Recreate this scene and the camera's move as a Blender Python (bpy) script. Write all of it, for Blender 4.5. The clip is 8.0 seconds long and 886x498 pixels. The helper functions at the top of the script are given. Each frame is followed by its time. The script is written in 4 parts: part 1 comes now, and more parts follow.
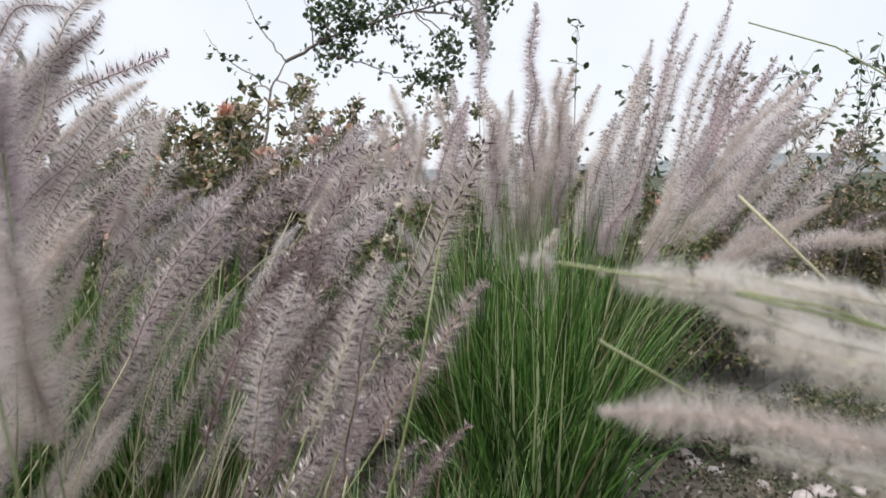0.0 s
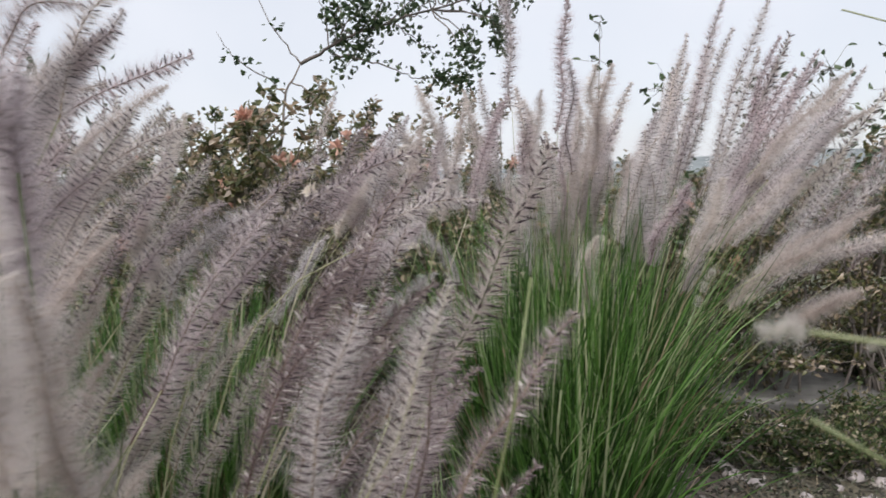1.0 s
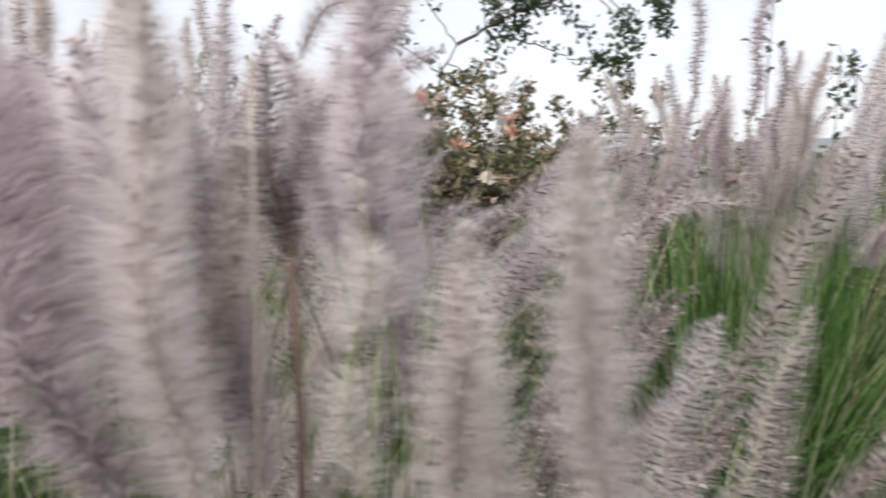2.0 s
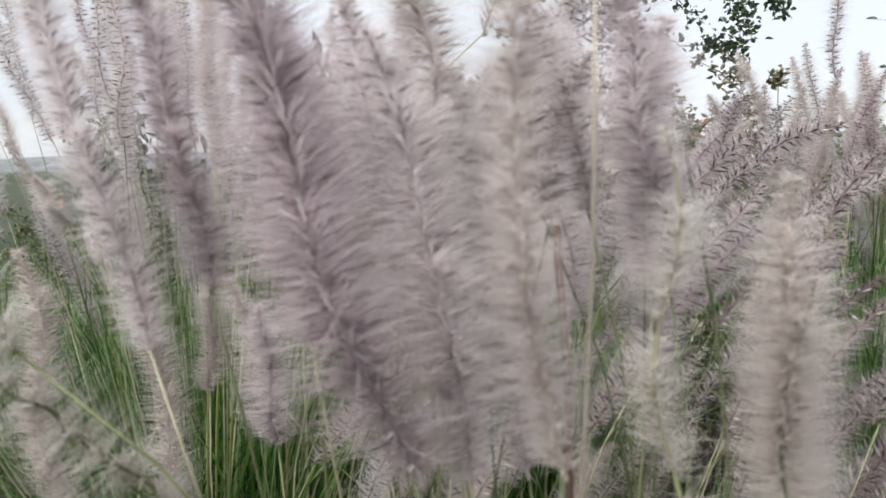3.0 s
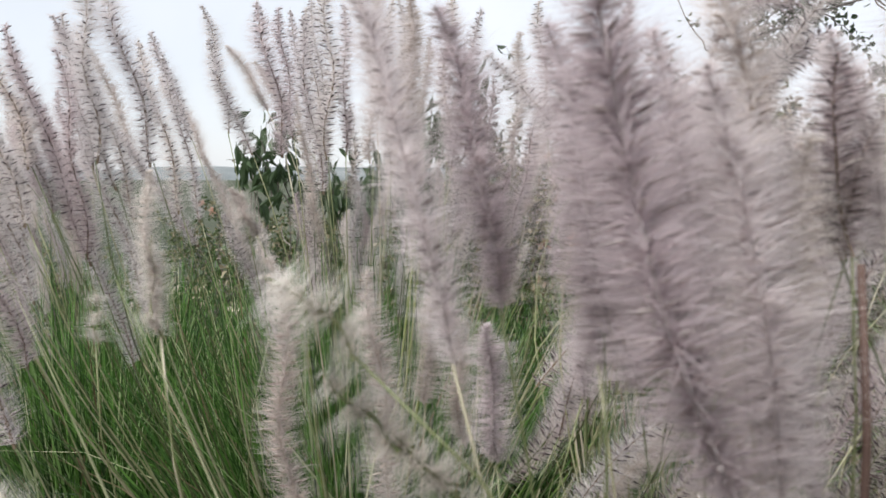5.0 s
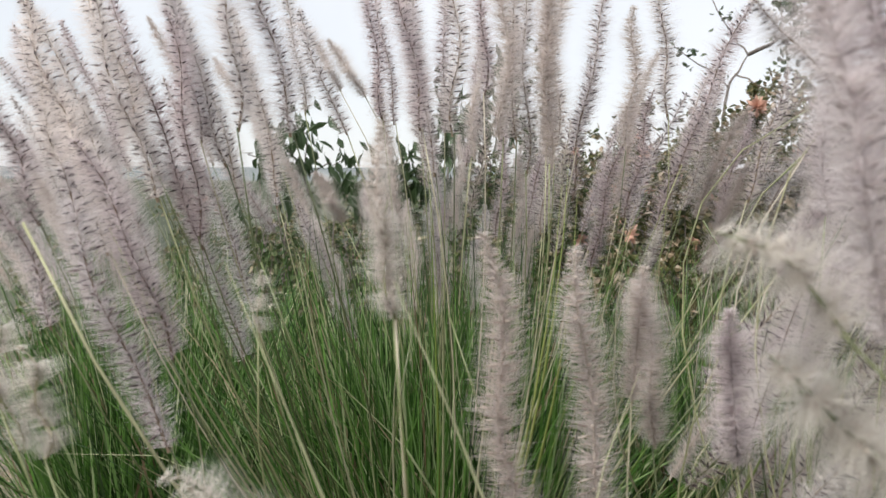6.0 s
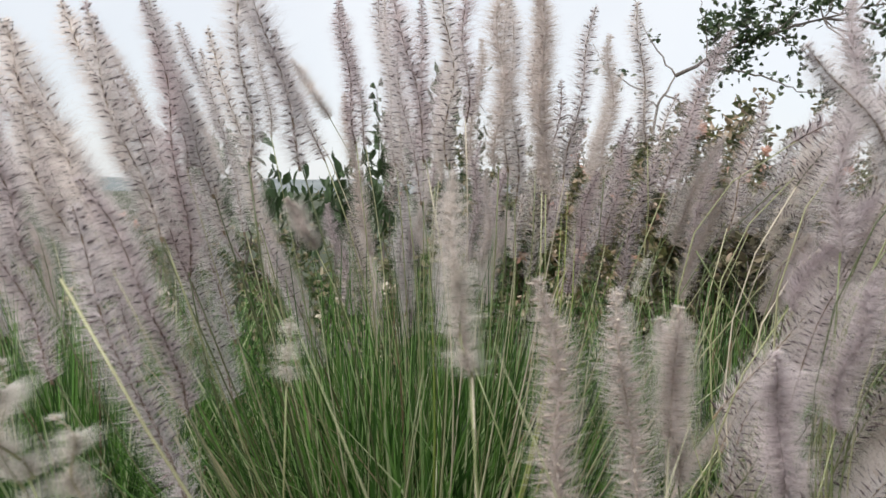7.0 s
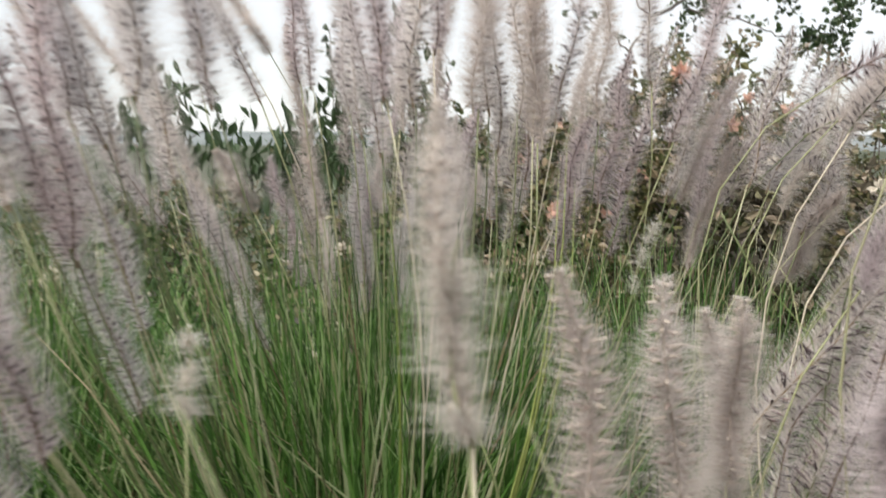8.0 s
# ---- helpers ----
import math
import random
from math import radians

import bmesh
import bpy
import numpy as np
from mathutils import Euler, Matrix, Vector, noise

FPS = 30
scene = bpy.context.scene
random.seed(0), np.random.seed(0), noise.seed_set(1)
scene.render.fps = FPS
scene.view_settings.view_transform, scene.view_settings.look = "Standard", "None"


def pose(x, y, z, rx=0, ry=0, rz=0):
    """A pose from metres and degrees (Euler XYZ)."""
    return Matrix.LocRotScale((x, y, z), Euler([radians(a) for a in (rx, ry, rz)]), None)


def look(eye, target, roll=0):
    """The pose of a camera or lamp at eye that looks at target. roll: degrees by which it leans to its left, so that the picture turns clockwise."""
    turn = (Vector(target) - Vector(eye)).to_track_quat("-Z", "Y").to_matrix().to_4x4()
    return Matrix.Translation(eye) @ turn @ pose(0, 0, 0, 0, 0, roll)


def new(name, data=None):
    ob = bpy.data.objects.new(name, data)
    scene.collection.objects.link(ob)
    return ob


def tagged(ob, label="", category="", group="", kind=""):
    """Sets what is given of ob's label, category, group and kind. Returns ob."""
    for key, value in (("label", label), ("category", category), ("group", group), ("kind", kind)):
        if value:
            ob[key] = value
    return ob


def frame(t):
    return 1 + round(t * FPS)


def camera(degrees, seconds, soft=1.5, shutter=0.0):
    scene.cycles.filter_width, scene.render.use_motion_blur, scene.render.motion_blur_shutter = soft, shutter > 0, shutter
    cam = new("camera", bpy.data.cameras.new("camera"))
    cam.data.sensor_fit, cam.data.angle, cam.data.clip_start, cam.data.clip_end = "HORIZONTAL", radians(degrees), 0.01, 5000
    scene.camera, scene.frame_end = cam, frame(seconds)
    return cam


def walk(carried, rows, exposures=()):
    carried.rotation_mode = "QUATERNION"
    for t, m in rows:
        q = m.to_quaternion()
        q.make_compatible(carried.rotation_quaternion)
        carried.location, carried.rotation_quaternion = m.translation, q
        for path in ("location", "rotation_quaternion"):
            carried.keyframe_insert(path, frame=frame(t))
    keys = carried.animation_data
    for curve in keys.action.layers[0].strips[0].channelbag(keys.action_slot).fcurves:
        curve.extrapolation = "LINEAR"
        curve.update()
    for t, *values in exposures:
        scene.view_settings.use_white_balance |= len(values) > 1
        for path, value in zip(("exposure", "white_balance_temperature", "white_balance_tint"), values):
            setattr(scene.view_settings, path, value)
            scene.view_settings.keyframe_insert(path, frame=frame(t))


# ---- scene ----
cam = camera(58.0, 8.0, soft=1.4, shutter=0.45)
PATH = [
    (0, (-0.028, 0.036, 1.046), (0.141, 2.020, 0.861), -0.96),
    (0.5, (-0.038, 0.121, 1.059), (0.133, 2.108, 0.915), -1.20),
    (1, (-0.077, 0.143, 1.058), (0.071, 2.130, 0.875), -1.74),
    (1.5, (-0.165, 0.130, 1.067), (-0.136, 2.119, 0.859), -1.44),
    (1.8, (-0.235, 0.161, 1.076), (-0.254, 2.147, 0.836), -1.27),
    (2, (-0.260, 0.175, 1.091), (-0.385, 2.157, 0.855), -0.60),
    (2.2, (-0.303, 0.179, 1.091), (-0.496, 2.154, 0.841), -0.23),
    (3.3, (-0.373, 0.189, 1.068), (-0.744, 2.142, 0.851), -2.62),
    (3.5, (-0.383, 0.191, 1.072), (-0.786, 2.144, 0.909), -2.78),
    (3.9, (-0.415, 0.176, 1.077), (-0.931, 2.098, 0.905), -2.97),
    (4.2, (-0.432, 0.155, 1.083), (-1.005, 2.063, 0.900), -3.00),
    (5.3, (-0.498, 0.153, 1.068), (-1.107, 2.050, 0.887), 0.95),
    (5.5, (-0.573, 0.138, 1.056), (-1.176, 2.034, 0.856), 1.06),
    (6, (-0.675, 0.178, 1.047), (-1.240, 2.090, 0.870), 0.55),
    (6.5, (-0.738, 0.176, 1.062), (-1.195, 2.118, 0.911), 0.53),
    (7, (-0.781, 0.179, 1.070), (-1.137, 2.142, 0.923), 0.61),
    (7.5, (-0.798, 0.243, 1.067), (-1.118, 2.211, 0.916), 0.75),
    (7.7, (-0.810, 0.292, 1.067), (-1.117, 2.269, 0.890), 0.30),
    (8, (-0.825, 0.380, 1.066), (-1.077, 2.357, 0.801), 0.50),
]
cam.data.dof.use_dof, cam.data.dof.focus_distance, cam.data.dof.aperture_fstop = True, 1.4, 12.0
walk(cam, [(t, look(eye, aim, roll)) for t, eye, aim, roll in PATH],
     exposures=[(0, 0.02, 6450, 10), (0.5, -0.29, 6450, 9), (1, -0.14, 6430, 10.5), (1.5, 0.12, 6420, 12), (2, 0.1, 6490, 10.5), (3.5, 0.0, 6400, 8), (4, -0.04, 6480, 8.5), (5.5, 0.1, 6500, 8.5), (6, 0.05, 6650, 8), (6.5, 0.01, 6580, 7.8), (7, -0.03, 6600, 7.6), (7.5, 0.0, 6640, 7.6), (8, 0.17, 6780, 6.6)])

# ---- light ----
world = bpy.data.worlds.new("sky")
scene.world = world
world.use_nodes = True
wn = world.node_tree
sky = wn.nodes.new("ShaderNodeTexSky")
sky.sky_type = "NISHITA"
sky.sun_disc = False
sky.sun_elevation = radians(56)
sky.sun_rotation = radians(212)
sky.air_density, sky.dust_density, sky.ozone_density = 1.0, 1.0, 1.0
# a thin even layer of cloud lies over the blue
cloud = wn.nodes.new("ShaderNodeTexNoise")
cloud.inputs["Scale"].default_value, cloud.inputs["Detail"].default_value = 1.6, 5
place = wn.nodes.new("ShaderNodeTexCoord")
wn.links.new(place.outputs["Generated"], cloud.inputs["Vector"])
cover = wn.nodes.new("ShaderNodeMapRange")
cover.inputs["From Min"].default_value, cover.inputs["From Max"].default_value = 0.3, 0.7
cover.inputs["To Min"].default_value, cover.inputs["To Max"].default_value = 0.62, 0.97
wn.links.new(cloud.outputs["Fac"], cover.inputs["Value"])
veil = wn.nodes.new("ShaderNodeMix")
veil.data_type = "RGBA"
veil.inputs[7].default_value = (8.7, 8.9, 9.5, 1)
wn.links.new(cover.outputs["Result"], veil.inputs[0])
wn.links.new(sky.outputs["Color"], veil.inputs[6])
wn.links.new(veil.outputs[2], wn.nodes["Background"].inputs["Color"])
wn.nodes["Background"].inputs["Strength"].default_value = 0.116
sun = new("sun", bpy.data.lights.new("sun", "SUN"))
sun.data.energy, sun.data.angle, sun.data.color = 4.6, radians(40), (1.0, 0.96, 0.92)
sun.matrix_world = look((-2.6, -4.2, 7.4), (0, 0, 0))


# ---- materials ----
def material(name, rough=0.7, through_light=0.0, bump=0.0, bump_scale=200.0, spec=0.3):
    """A node material; returns it with its tree, its shader and the function that sets the colour socket."""
    m = bpy.data.materials.new(name)
    m.use_nodes = True
    t = m.node_tree
    b = t.nodes["Principled BSDF"]
    b.inputs["Roughness"].default_value = rough
    b.inputs["Specular IOR Level"].default_value = spec
    tl = None
    if through_light:
        tl = t.nodes.new("ShaderNodeBsdfTranslucent")
        mix = t.nodes.new("ShaderNodeMixShader")
        mix.inputs[0].default_value = through_light
        t.links.new(b.outputs[0], mix.inputs[1])
        t.links.new(tl.outputs[0], mix.inputs[2])
        t.links.new(mix.outputs[0], t.nodes["Material Output"].inputs["Surface"])
    if bump:
        n = t.nodes.new("ShaderNodeTexNoise")
        n.inputs["Scale"].default_value = bump_scale
        n.inputs["Detail"].default_value = 6
        bp = t.nodes.new("ShaderNodeBump")
        bp.inputs["Strength"].default_value = bump
        bp.inputs["Distance"].default_value = 0.01
        t.links.new(n.outputs["Fac"], bp.inputs["Height"])
        t.links.new(bp.outputs[0], b.inputs["Normal"])

    def colour(socket):
        t.links.new(socket, b.inputs["Base Color"])
        if tl:
            t.links.new(socket, tl.inputs["Color"])
    return m, t, b, colour


def ramp(t, stops, source):
    r = t.nodes.new("ShaderNodeValToRGB")
    els = r.color_ramp.elements
    while len(els) < len(stops):
        els.new(0.5)
    for e, (pos, col) in zip(els, stops):
        e.position, e.color = pos, (*col, 1)
    t.links.new(source, r.inputs[0])
    return r.outputs[0]


def mixed(t, a, b, fac, mode="MIX"):
    m = t.nodes.new("ShaderNodeMix")
    m.data_type, m.blend_type = "RGBA", mode
    for sock, val in ((m.inputs[0], fac), (m.inputs[6], a), (m.inputs[7], b)):
        if isinstance(val, (int, float)):
            sock.default_value = val
        elif isinstance(val, tuple):
            sock.default_value = (*val, 1)
        else:
            t.links.new(val, sock)
    return m.outputs[2]


def noisy(t, scale, detail=4.0):
    n = t.nodes.new("ShaderNodeTexNoise")
    n.inputs["Scale"].default_value, n.inputs["Detail"].default_value = scale, detail
    c = t.nodes.new("ShaderNodeTexCoord")
    t.links.new(c.outputs["Object"], n.inputs["Vector"])
    return n.outputs["Fac"]


def varied(name, stops, rough=0.7, through_light=0.0, noise_scale=60.0, noise_amount=0.35, spec=0.3, per_object=False, spread=None):
    """A colour that varies from island to island (or object to object) and, finer, over each."""
    m, t, b, colour = material(name, rough, through_light, spec=spec)
    if per_object:
        src = t.nodes.new("ShaderNodeObjectInfo").outputs["Random"]
    else:
        src = t.nodes.new("ShaderNodeNewGeometry").outputs["Random Per Island"]
    base = ramp(t, stops, src)
    if spread:
        who = t.nodes.new("ShaderNodeObjectInfo").outputs["Random"]
        base = mixed(t, base, ramp(t, spread, who), 1.0, "MULTIPLY")
    grain = ramp(t, [(0.3, (0.55, 0.55, 0.55)), (0.7, (1.35, 1.35, 1.35))], noisy(t, noise_scale))
    colour(mixed(t, base, grain, noise_amount, "MULTIPLY"))
    return m


MAT_BRISTLE = varied("mauve_bristle", [(0.0, (0.66, 0.605, 0.615)), (0.5, (0.75, 0.705, 0.71)), (1.0, (0.83, 0.795, 0.79))], 0.6, 0.55, 25, 0.25,
                     spread=[(0.0, (0.88, 0.80, 0.82)), (0.35, (0.98, 0.95, 0.96)), (0.65, (1.03, 1.05, 1.05)), (1.0, (1.12, 1.10, 1.05))])
# Greyer mauve, also darkened to put shade among crowded plumes into the colour.
MAT_DUSKY = varied("dusky_mauve_bristle", [(0.0, (0.48, 0.43, 0.44)), (0.5, (0.59, 0.535, 0.545)), (1.0, (0.72, 0.67, 0.665))], 0.6, 0.45, 25, 0.25,
                   spread=[(0.0, (0.68, 0.63, 0.64)), (0.3, (0.87, 0.81, 0.83)), (0.6, (1.1, 1.08, 1.08)), (1.0, (1.4, 1.42, 1.39))])
MAT_SOFT = varied("soft_mauve_bristle", [(0.0, (0.64, 0.59, 0.60)), (0.5, (0.74, 0.69, 0.70)), (1.0, (0.82, 0.775, 0.775))], 0.6, 0.5, 25, 0.25,
                  spread=[(0.0, (0.86, 0.81, 0.83)), (0.5, (0.99, 0.97, 0.98)), (1.0, (1.12, 1.12, 1.11))])
MAT_DEEP = varied("young_purple_brown_bristle", [(0.0, (0.33, 0.265, 0.275)), (0.5, (0.43, 0.36, 0.365)), (1.0, (0.55, 0.485, 0.48))], 0.6, 0.4, 25, 0.25,
                  spread=[(0.0, (0.75, 0.7, 0.7)), (0.5, (1.0, 0.97, 0.98)), (1.0, (1.2, 1.2, 1.18))])
MAT_TAN = varied("tan_bristle", [(0.0, (0.67, 0.61, 0.59)), (0.5, (0.76, 0.70, 0.68)), (1.0, (0.83, 0.79, 0.76))], 0.6, 0.65, 25, 0.25,
                 spread=[(0.0, (0.9, 0.87, 0.85)), (0.5, (0.98, 0.98, 0.98)), (1.0, (1.06, 1.07, 1.04))])
MAT_COTTON = varied("pale_seed_fluff", [(0.0, (0.70, 0.665, 0.62)), (0.6, (0.79, 0.76, 0.715)), (1.0, (0.87, 0.85, 0.81))], 0.7, 0.65, 25, 0.2)
MAT_SPIKELET = varied("purple_brown_spikelet", [(0.0, (0.045, 0.032, 0.036)), (0.6, (0.10, 0.072, 0.078)), (1.0, (0.26, 0.2, 0.195))], 0.5, 0.0, 120, 0.3)
MAT_HUSK = varied("straw_husk", [(0.0, (0.34, 0.27, 0.24)), (0.5, (0.52, 0.45, 0.39)), (1.0, (0.66, 0.60, 0.53))], 0.5, 0.2, 120, 0.3)
# The pale stops put sunlit spikelets into the colour beside dark ones.
MAT_MOTTLED = varied("pale_and_dark_spikelet", [(0.0, (0.045, 0.032, 0.036)), (0.5, (0.10, 0.072, 0.078)), (0.62, (0.38, 0.33, 0.32)), (1.0, (0.78, 0.74, 0.69))], 0.45, 0.1, 120, 0.3)
MAT_SOFT_HUSK = varied("soft_mauve_husk", [(0.0, (0.28, 0.235, 0.235)), (0.5, (0.43, 0.38, 0.37)), (1.0, (0.60, 0.55, 0.53))], 0.6, 0.15, 120, 0.3)
MAT_RACHIS = varied("dark_rachis", [(0.0, (0.12, 0.08, 0.06)), (1.0, (0.26, 0.20, 0.13))], 0.5, 0.0, 90, 0.3, per_object=True)
MAT_STALK = varied("straw_green_stalk", [(0.0, (0.08, 0.10, 0.04)), (0.4, (0.17, 0.20, 0.085)), (0.75, (0.31, 0.32, 0.17)), (0.92, (0.44, 0.42, 0.28)), (1.0, (0.54, 0.48, 0.38))], 0.4, 0.15, 40, 0.4, 0.5, per_object=True)
# The near-black green stop puts shaded gaps between blades into their colour.
MAT_BLADE = varied("green_grass_blade", [(0.0, (0.018, 0.048, 0.012)), (0.45, (0.058, 0.14, 0.028)), (0.74, (0.135, 0.275, 0.06)), (0.9, (0.28, 0.40, 0.17)), (1.0, (0.56, 0.56, 0.37))], 0.4, 0.38, 14, 0.4, 0.5)
MAT_CULM = varied("yellow_green_culm", [(0.0, (0.09, 0.16, 0.04)), (0.45, (0.17, 0.26, 0.07)), (0.75, (0.28, 0.32, 0.13)), (1.0, (0.46, 0.44, 0.29))], 0.4, 0.2, 40, 0.4, 0.5, per_object=True)
MAT_LIME = varied("fresh_lime_green_stalk", [(0.0, (0.19, 0.26, 0.055)), (1.0, (0.32, 0.37, 0.12))], 0.4, 0.3, 40, 0.3, 0.5, per_object=True)
MAT_PALE = varied("pale_straw_green_culm", [(0.0, (0.34, 0.36, 0.20)), (1.0, (0.50, 0.49, 0.34))], 0.5, 0.15, 40, 0.4, 0.4, per_object=True)
MAT_DRY = varied("dry_grass_blade", [(0.0, (0.13, 0.09, 0.055)), (0.5, (0.28, 0.21, 0.13)), (1.0, (0.46, 0.38, 0.26))], 0.6, 0.3, 30, 0.35)
MAT_SHRUB_LEAF = varied("olive_shrub_leaf", [(0.0, (0.045, 0.055, 0.022)), (0.3, (0.09, 0.105, 0.038)), (0.55, (0.16, 0.155, 0.06)), (0.75, (0.25, 0.19, 0.11)), (0.9, (0.40, 0.31, 0.22)), (1.0, (0.55, 0.46, 0.38))], 0.38, 0.3, 40, 0.4, 0.6)
MAT_TREE_LEAF = varied("dark_green_leaf", [(0.0, (0.022, 0.045, 0.018)), (0.6, (0.045, 0.08, 0.03)), (1.0, (0.09, 0.12, 0.05))], 0.45, 0.25, 40, 0.35, 0.5)
MAT_WEED_LEAF = varied("green_weed_leaf", [(0.0, (0.035, 0.06, 0.02)), (0.45, (0.07, 0.105, 0.035)), (0.7, (0.14, 0.15, 0.06)), (0.85, (0.24, 0.2, 0.12)), (1.0, (0.42, 0.37, 0.26))], 0.55, 0.3, 40, 0.35, 0.4)
MAT_WITHERED = varied("withered_leaf", [(0.0, (0.04, 0.035, 0.025)), (0.5, (0.10, 0.085, 0.06)), (0.8, (0.14, 0.13, 0.07)), (1.0, (0.34, 0.27, 0.2))], 0.8, 0.2, 40, 0.4)
MAT_STRAW = varied("bare_straw", [(0.0, (0.34, 0.30, 0.24)), (1.0, (0.42, 0.37, 0.30))], 0.5, 0.1, 60, 0.3, per_object=True)
MAT_RED = varied("red_brown_stalk", [(0.0, (0.115, 0.073, 0.06)), (1.0, (0.16, 0.10, 0.083))], 0.6, 0.0, 60, 0.4, per_object=True)
MAT_FLOWER = varied("orange_pink_flower", [(0.0, (0.52, 0.24, 0.17)), (0.5, (0.62, 0.37, 0.28)), (1.0, (0.68, 0.5, 0.44))], 0.6, 0.35, 60, 0.3)
MAT_BLOSSOM = varied("small_cream_flower", [(0.0, (0.6, 0.52, 0.4)), (1.0, (0.8, 0.74, 0.66))], 0.6, 0.3, 60, 0.2)
MAT_TWIG = varied("grey_brown_twig", [(0.0, (0.10, 0.085, 0.075)), (1.0, (0.22, 0.19, 0.17))], 0.8, 0.0, 60, 0.5)
MAT_LITTER = varied("leaf_litter", [(0.0, (0.045, 0.042, 0.035)), (0.4, (0.10, 0.095, 0.078)), (0.65, (0.085, 0.105, 0.06)), (0.88, (0.22, 0.2, 0.17)), (1.0, (0.5, 0.46, 0.42))], 0.8, 0.2, 40, 0.4)
MAT_STONE = varied("pale_pinkish_stone", [(0.0, (0.14, 0.125, 0.115)), (0.7, (0.25, 0.22, 0.21)), (1.0, (0.48, 0.43, 0.42))], 0.9, 0.0, 60, 0.6)

MAT_SLAB = varied("rough_grey_slab", [(0.0, (0.13, 0.125, 0.12)), (1.0, (0.17, 0.165, 0.155))], 0.95, 0.0, 14, 0.8)

MAT_SOIL, _t, _b, _colour = material("dry_soil", 0.95, 0.0, 0.9, 35.0, 0.1)
_big = ramp(_t, [(0.3, (0.08, 0.07, 0.06)), (0.5, (0.16, 0.14, 0.125)), (0.72, (0.12, 0.12, 0.075))], noisy(_t, 0.9, 6))
_fine = ramp(_t, [(0.35, (0.6, 0.6, 0.6)), (0.65, (1.5, 1.45, 1.35))], noisy(_t, 30, 8))
_where = _t.nodes.new("ShaderNodeTexCoord")
_far = _t.nodes.new("ShaderNodeVectorMath")
_far.operation = "LENGTH"
_t.links.new(_where.outputs["Object"], _far.inputs[0])
_span = _t.nodes.new("ShaderNodeMapRange")
_span.inputs["From Min"].default_value, _span.inputs["From Max"].default_value = 4.0, 9.0
_t.links.new(_far.outputs["Value"], _span.inputs["Value"])
_meadow = ramp(_t, [(0.35, (0.045, 0.055, 0.04)), (0.6, (0.075, 0.085, 0.06)), (0.75, (0.10, 0.10, 0.075))], noisy(_t, 0.12, 8))
_colour(mixed(_t, mixed(_t, _big, _meadow, _span.outputs["Result"]), _fine, 0.7, "MULTIPLY"))

# Blue-grey tone: the haze of distance is put into the colour.
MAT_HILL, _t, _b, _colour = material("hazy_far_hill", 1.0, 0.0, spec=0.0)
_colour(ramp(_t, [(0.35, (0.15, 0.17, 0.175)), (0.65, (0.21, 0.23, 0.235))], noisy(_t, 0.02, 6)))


# ---- mesh helpers ----
def mesh_of(name, verts, faces, mats, which=None):
    me = bpy.data.meshes.new(name)
    me.from_pydata(verts if isinstance(verts, list) else verts.tolist(), [], faces if isinstance(faces, list) else faces.tolist())
    for m in mats:
        me.materials.append(m)
    if which is not None:
        me.polygons.foreach_set("material_index", which)
    me.update()
    return me


def part(name, me, parent, label=""):
    ob = new(name, me)
    ob.parent = parent
    return tagged(ob, label)


def thing(name, place, label, category, group="", kind=""):
    ob = new(name)
    ob.location = place
    ob.empty_display_size = 0.05
    return tagged(ob, label, category, group, kind)


def smooth(me):
    me.polygons.foreach_set("use_smooth", [True] * len(me.polygons))
    return me


def tube(points, radii, sides=4):
    """Vertices and faces of a tapered tube along points."""
    pts = [Vector(p) for p in points]
    verts, faces = [], []
    for i, p in enumerate(pts):
        d = (pts[min(i + 1, len(pts) - 1)] - pts[max(i - 1, 0)]).normalized()
        u = d.orthogonal().normalized() if i == 0 else (u - d * u.dot(d)).normalized()
        w = d.cross(u)
        for k in range(sides):
            a = 2 * math.pi * k / sides
            verts.append(tuple(p + (u * math.cos(a) + w * math.sin(a)) * radii[i]))
    for i in range(len(pts) - 1):
        for k in range(sides):
            a, b = i * sides + k, i * sides + (k + 1) % sides
            faces.append((a, b, b + sides, a + sides))
    faces.append(tuple(range(len(verts) - sides, len(verts))))
    return verts, faces


def joined(chunks):
    verts, faces = [], []
    for v, f in chunks:
        o = len(verts)
        verts += v
        faces += [tuple(i + o for i in q) for q in f]
    return verts, faces


def ribbons(rng, roots, azimuth, lean, length, width, droop, segs=5):
    """Many tapered grass blades at once, each folded a little along its run."""
    n = len(roots)
    s = np.linspace(0, 1, segs + 1)[None, :]
    ang = lean[:, None] + droop[:, None] * s ** 1.6
    step = (length / segs)[:, None]
    out = np.concatenate([np.zeros((n, 1)), np.cumsum(np.sin(ang[:, 1:]) * step, 1)], 1)
    up = np.concatenate([np.zeros((n, 1)), np.cumsum(np.cos(ang[:, 1:]) * step, 1)], 1)
    ca, sa = np.cos(azimuth)[:, None], np.sin(azimuth)[:, None]
    sway = (rng.normal(0, 0.02, n))[:, None] * s ** 2
    mid = np.stack([roots[:, :1] + out * ca - sway * sa, roots[:, 1:2] + out * sa + sway * ca, roots[:, 2:3] + up], -1)
    turn = azimuth + math.pi / 2 + rng.normal(0, 0.9, n)
    side = np.stack([np.cos(turn), np.sin(turn), np.zeros(n)], -1)[:, None, :]
    half = (width[:, None] * (1 - s ** 2.2) * 0.5 + 0.0002)[:, :, None]
    v = np.stack([mid - side * half, mid + side * half], 2).reshape(-1, 3)
    base = (np.arange(n) * (segs + 1) * 2)[:, None] + (np.arange(segs) * 2)[None, :]
    f = np.stack([base, base + 1, base + 3, base + 2], -1).reshape(-1, 4)
    return v, f


